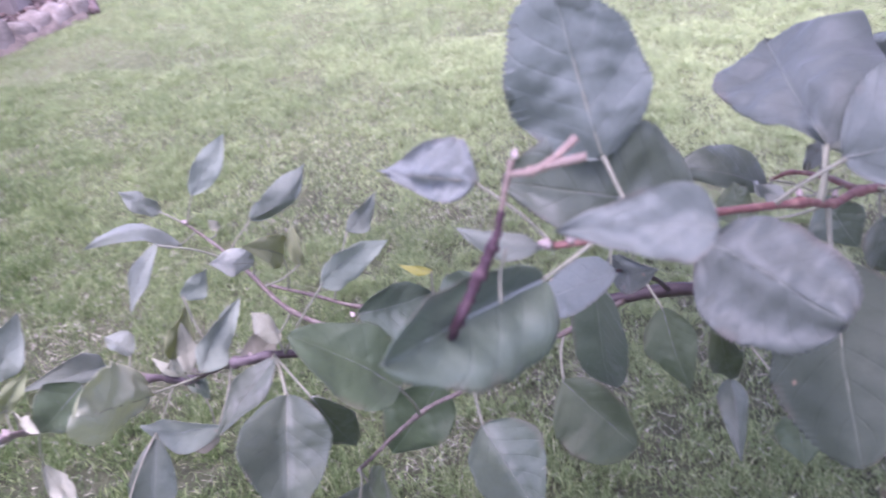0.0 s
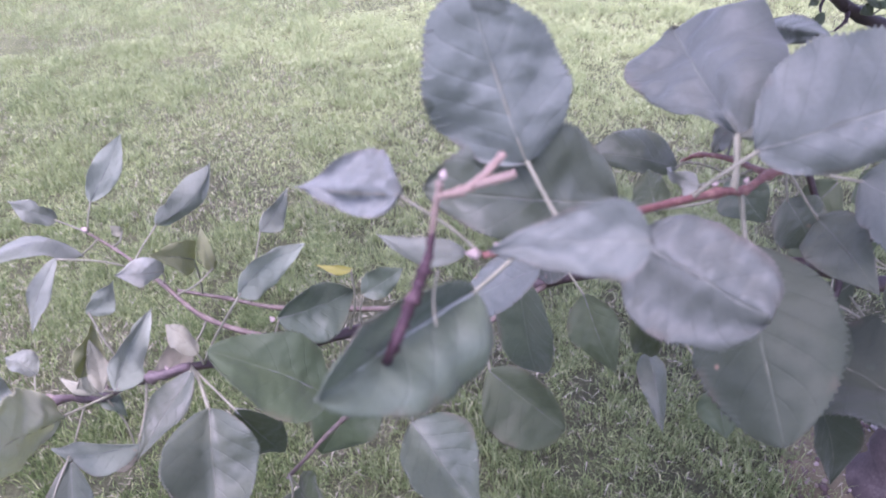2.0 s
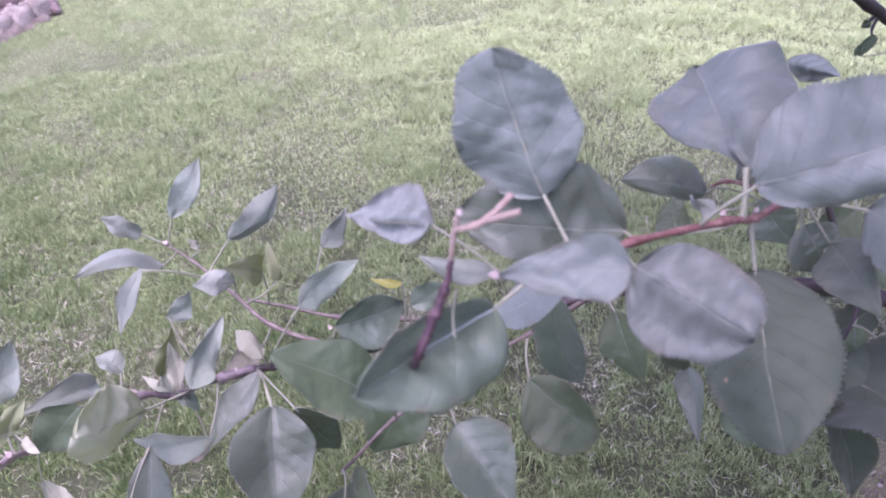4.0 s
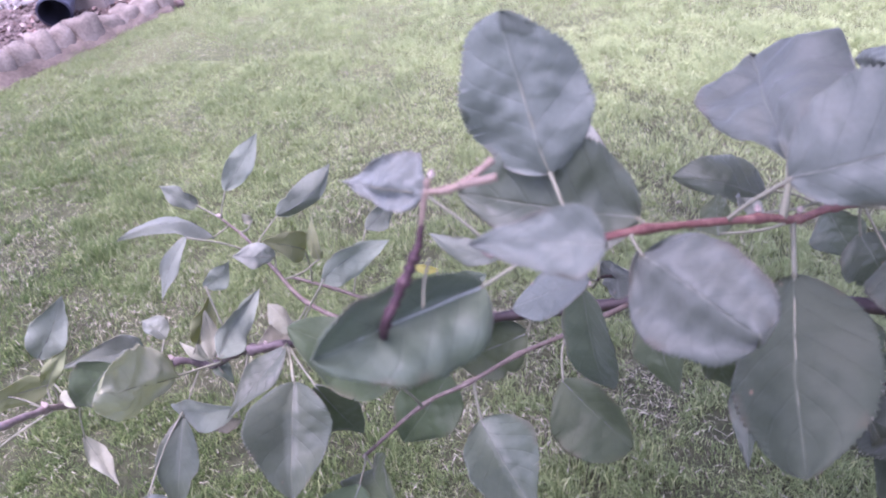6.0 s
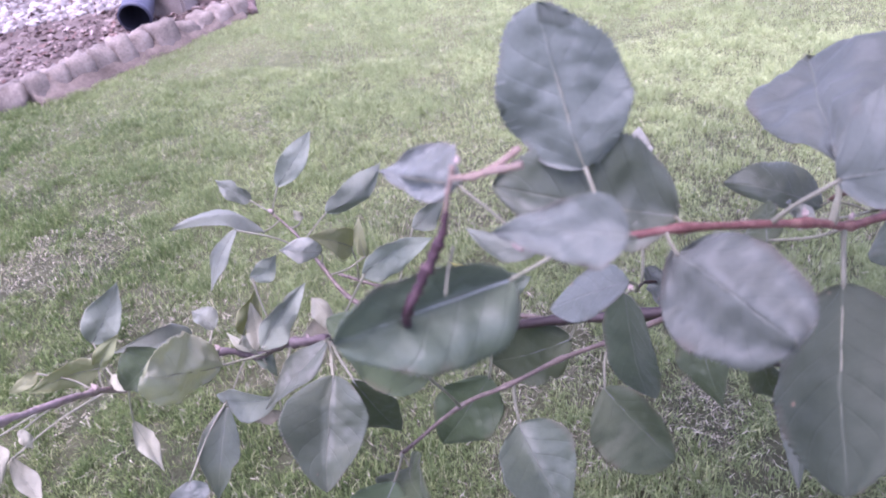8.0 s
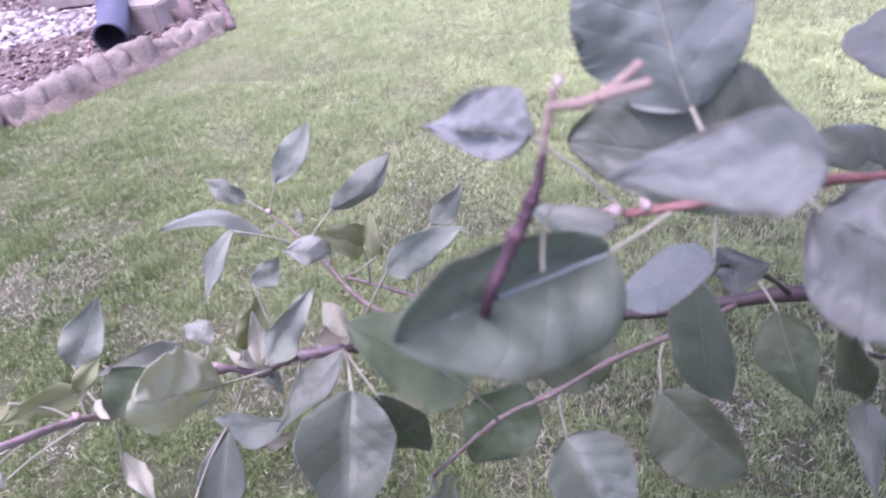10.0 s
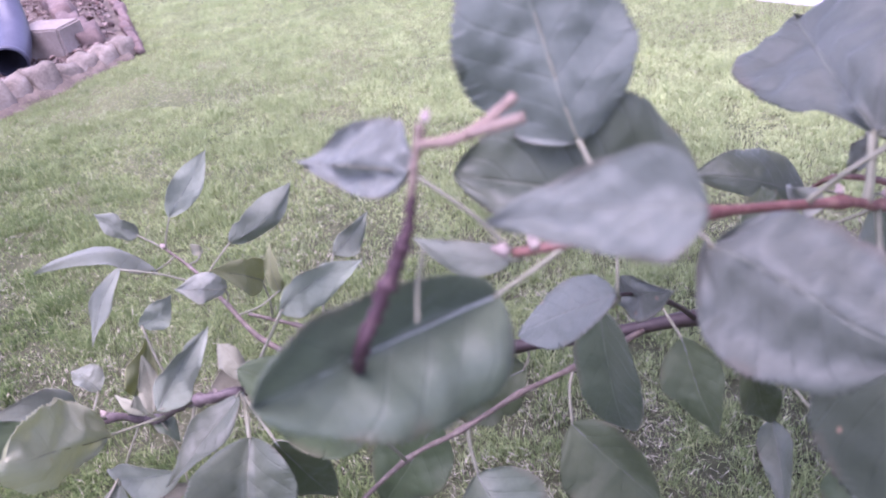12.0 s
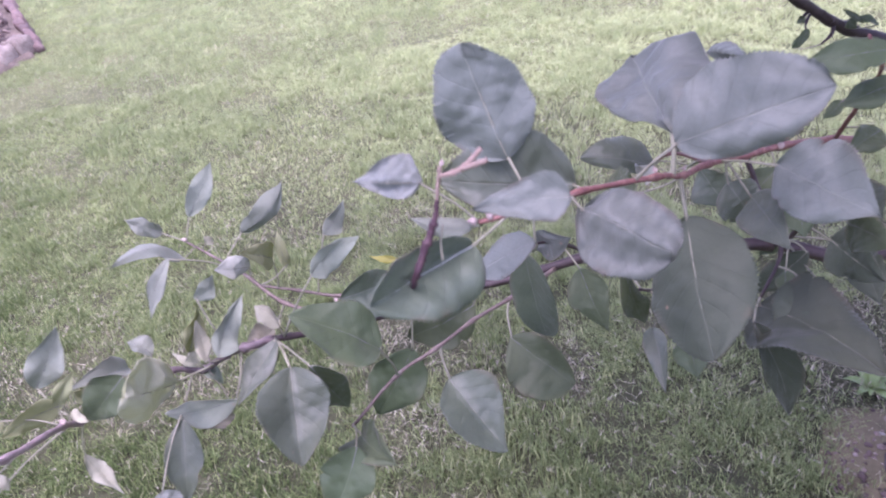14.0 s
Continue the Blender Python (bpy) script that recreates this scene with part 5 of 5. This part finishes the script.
leaf((0.3854, 0.3930, 1.3108), (0.3267, 0.4025, 1.3073), 0.0282, (-0.138, -0.561, 0.816), 6, 0.06, "g")
leaf((0.3956, 0.3976, 1.2827), (0.3544, 0.3943, 1.2752), 0.0269, (-0.133, -0.401, 0.906), 8, 0.06, "g")
leaf((0.3745, 0.4256, 1.2602), (0.3616, 0.4258, 1.2471), 0.0110, (-0.572, -0.610, 0.549), 8, 0.06, "g")
leaf((0.3515, 0.4355, 1.1723), (0.3515, 0.4080, 1.1547), 0.0287, (-0.155, -0.532, 0.832), 8, 0.06, "g")
leaf((0.2757, 0.3898, 1.2309), (0.2934, 0.3788, 1.1999), 0.0389, (0.079, -0.925, 0.372), 8, 0.06, "v")
leaf((0.3295, 0.4226, 1.2129), (0.2889, 0.4106, 1.1854), 0.0268, (-0.381, -0.496, 0.780), 10, 0.06, "g")
leaf((0.3460, 0.4203, 1.1142), (0.3389, 0.3936, 1.0966), 0.0178, (-0.672, -0.275, 0.688), 10, 0.06, "g")
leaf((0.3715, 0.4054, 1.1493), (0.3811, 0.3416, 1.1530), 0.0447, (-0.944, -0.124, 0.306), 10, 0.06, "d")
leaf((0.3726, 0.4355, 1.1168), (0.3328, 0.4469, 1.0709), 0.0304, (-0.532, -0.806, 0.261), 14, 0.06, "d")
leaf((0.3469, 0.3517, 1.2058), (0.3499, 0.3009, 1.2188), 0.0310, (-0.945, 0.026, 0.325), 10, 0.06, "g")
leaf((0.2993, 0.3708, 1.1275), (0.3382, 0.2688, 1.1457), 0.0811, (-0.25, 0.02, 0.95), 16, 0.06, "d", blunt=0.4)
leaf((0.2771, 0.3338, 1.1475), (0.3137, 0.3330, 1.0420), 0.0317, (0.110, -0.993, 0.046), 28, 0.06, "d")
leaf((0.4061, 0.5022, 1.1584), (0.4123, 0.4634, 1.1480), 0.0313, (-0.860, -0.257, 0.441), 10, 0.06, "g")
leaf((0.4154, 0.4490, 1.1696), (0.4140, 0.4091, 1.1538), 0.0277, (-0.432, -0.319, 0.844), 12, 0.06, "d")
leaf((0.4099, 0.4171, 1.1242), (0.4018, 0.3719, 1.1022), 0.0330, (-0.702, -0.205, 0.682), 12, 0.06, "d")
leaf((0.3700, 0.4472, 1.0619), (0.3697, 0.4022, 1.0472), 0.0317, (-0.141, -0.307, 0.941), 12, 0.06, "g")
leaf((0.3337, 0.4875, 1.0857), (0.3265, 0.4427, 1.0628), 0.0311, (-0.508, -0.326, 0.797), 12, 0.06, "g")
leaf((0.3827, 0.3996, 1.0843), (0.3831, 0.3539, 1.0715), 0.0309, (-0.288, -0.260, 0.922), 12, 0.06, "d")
leaf((0.2993, 0.4929, 1.1800), (0.3150, 0.4669, 1.1524), 0.0372, (-0.690, -0.680, 0.247), 12, 0.06, "v")
leaf((0.3896, 0.4963, 1.0992), (0.3589, 0.4941, 1.0754), 0.0346, (-0.567, -0.319, 0.760), 12, 0.06, "g")
leaf((0.4346, 0.4609, 1.2067), (0.4019, 0.4501, 1.1983), 0.0273, (-0.016, -0.584, 0.811), 12, 0.06, "g")
leaf((0.2871, 0.3757, 1.2260), (0.2854, 0.3132, 1.2235), 0.0351, (-0.712, -0.009, 0.702), 10, 0.06, "v")
leaf((0.2760, 0.5382, 0.9672), (0.2641, 0.4683, 0.9429), 0.0289, (-0.451, -0.224, 0.864), 25, 0.05, "v")
leaf((0.2470, 0.3728, 1.1035), (0.2435, 0.3447, 1.0895), 0.0312, (-0.115, -0.433, 0.894), 10, 0.05, "g")
leaf((0.2119, 0.4273, 1.1397), (0.2342, 0.4403, 1.0593), 0.0239, (-0.299, -0.925, -0.233), 24, 0.05, "g")
leaf((0.1746, 0.4244, 1.1522), (0.1892, 0.3952, 1.1060), 0.0339, (-0.377, -0.833, 0.406), 12, 0.05, "g")
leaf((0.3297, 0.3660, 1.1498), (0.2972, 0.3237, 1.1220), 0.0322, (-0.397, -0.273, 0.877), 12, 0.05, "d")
leaf((0.2900, 0.4700, 1.2960), (0.2905, 0.4080, 1.3160), 0.0200, (-0.90, -0.20, 0.40), (-20, -34), 0.08, "u", blunt=0.5, crumple=0.15)
leaf((0.2043, 0.3953, 1.2310), (0.2092, 0.4255, 1.2393), 0.0256, (-0.667, -0.093, 0.739), 12, 0.06, "g")
leaf((0.2261, 0.3956, 1.2437), (0.2155, 0.4229, 1.2391), 0.0152, (-0.926, -0.371, -0.069), 10, 0.06, "p")
leaf((0.2722, 0.4512, 1.2462), (0.2613, 0.4561, 1.2223), 0.0136, (-0.785, -0.568, 0.247), 14, 0.1, "p")
leaf((0.1432, 0.4512, 1.2501), (0.1410, 0.4798, 1.2608), 0.0163, (-0.049, -0.354, 0.934), 10, 0.06, "p")
leaf((0.5981, 0.9132, 1.0739), (0.6103, 0.9150, 1.0945), 0.0117, (-0.203, -0.957, 0.206), 10, 0.06, "g")
leaf((0.5993, 0.8818, 1.1138), (0.5845, 0.8793, 1.0899), 0.0123, (-0.586, -0.685, 0.433), 10, 0.06, "g")
leaf((0.6894, 0.9037, 1.0985), (0.6672, 0.9249, 1.1150), 0.0093, (-0.406, -0.786, 0.465), 10, 0.06, "g")
leaf((0.7034, 0.8932, 1.0957), (0.6813, 0.9124, 1.1064), 0.0119, (-0.093, -0.566, 0.819), 10, 0.06, "g")
leaf((0.6148, 0.9204, 1.1130), (0.6041, 0.9242, 1.1059), 0.0111, (-0.550, -0.699, 0.457), 10, 0.06, "g")
leaf((0.6829, 0.9303, 1.0954), (0.6906, 0.9196, 1.0842), 0.0183, (-0.653, -0.717, 0.243), 10, 0.06, "g")


# ---- at the trunk's foot ----
def build_foot():
    bm = bmesh.new()
    seg, rings = 28, 6
    centre = bm.verts.new(SOIL_SPOT + Vector((0, 0, 0.03)))
    prev = None
    for i in range(1, rings + 1):
        f = i / rings
        ring = []
        for k in range(seg):
            a = 2 * math.pi * k / seg
            r = f * (1 + 0.14 * math.sin(3 * a + 1) + 0.08 * math.sin(7 * a))
            p = SOIL_SPOT + Vector((0.27 * r * math.cos(a), 0.22 * r * math.sin(a), 0))
            p.z = 0.03 * (1 - f * f) + 0.006 * noise.noise(p * 18) * (1 - f) - (0.004 if i == rings else 0) + 0.002
            ring.append(bm.verts.new(p))
        for k in range(seg):
            if prev is None:
                bm.faces.new((centre, ring[k], ring[(k + 1) % seg]))
            else:
                bm.faces.new((prev[k], ring[k], ring[(k + 1) % seg], prev[(k + 1) % seg]))
        prev = ring
    ob = part("soil_patch", bm, FOOT_SOIL, None)
    tagged(ob, "bare trodden soil patch round the trunk's foot", "soil", kind="structure")
    rng = np.random.RandomState(2)
    n = 420
    a, r = rng.uniform(0, 2 * np.pi, n), np.sqrt(rng.uniform(0, 1, n))
    pts = np.stack([SOIL_SPOT.x + 0.26 * r * np.cos(a), SOIL_SPOT.y + 0.21 * r * np.sin(a), 0.03 * (1 - r * r) + 0.004], 1)
    scatter("soil_crumbs", CHIPS, "small soil crumbs and chips at the trunk's foot", "litter", pts[:380], rng.uniform(0.003, 0.010, 380), 0.5, 12)
    scatter("white_chips", PEBBLE, "a few small white stone chips on bare soil", "pebbles", pts[380:400], rng.uniform(0.004, 0.010, 20), 0.5, 13)


build_foot()


def build_weed(at, label, seed):
    """A low rosette of broad soft leaves."""
    rng = random.Random(seed)
    plant = thing("weed", at, label, "weed")
    for i in range(9):
        a = i * 2.4 + rng.uniform(-0.3, 0.3)
        d = Vector((math.cos(a), math.sin(a), 0))
        s = Vector((-d.y, d.x, 0))
        L, w, h = rng.uniform(0.04, 0.075), rng.uniform(0.018, 0.028), rng.uniform(0.015, 0.04)
        bm = bmesh.new()
        rows = []
        for k in range(8):
            t = k / 7
            half = w / 2 * math.sin(math.pi * min(1, t ** 0.8 + 0.04)) ** 0.8
            mid = Vector(at) + d * (L * t) + Vector((0, 0, 0.005 + h * math.sin(t * 2.2)))
            rows.append([bm.verts.new(mid + s * half * v + Vector((0, 0, 0.3 * half * abs(v)))) for v in (-1, -0.5, 0, 0.5, 1)])
        for r, q in zip(rows, rows[1:]):
            for k in range(4):
                bm.faces.new((r[k], q[k], q[k + 1], r[k + 1]))
        part("leaf", bm, LEAF_WEED, plant, at=at)


LEAF_WEED = mottled("weed_leaf", ((0.3, (0.07, 0.12, 0.03)), (0.7, (0.14, 0.20, 0.06))), 60, 0.5, bump_d=0.001)
build_weed((1.06, 1.20, 0.0), "low broad-leaved green weed beside bare soil", 2)
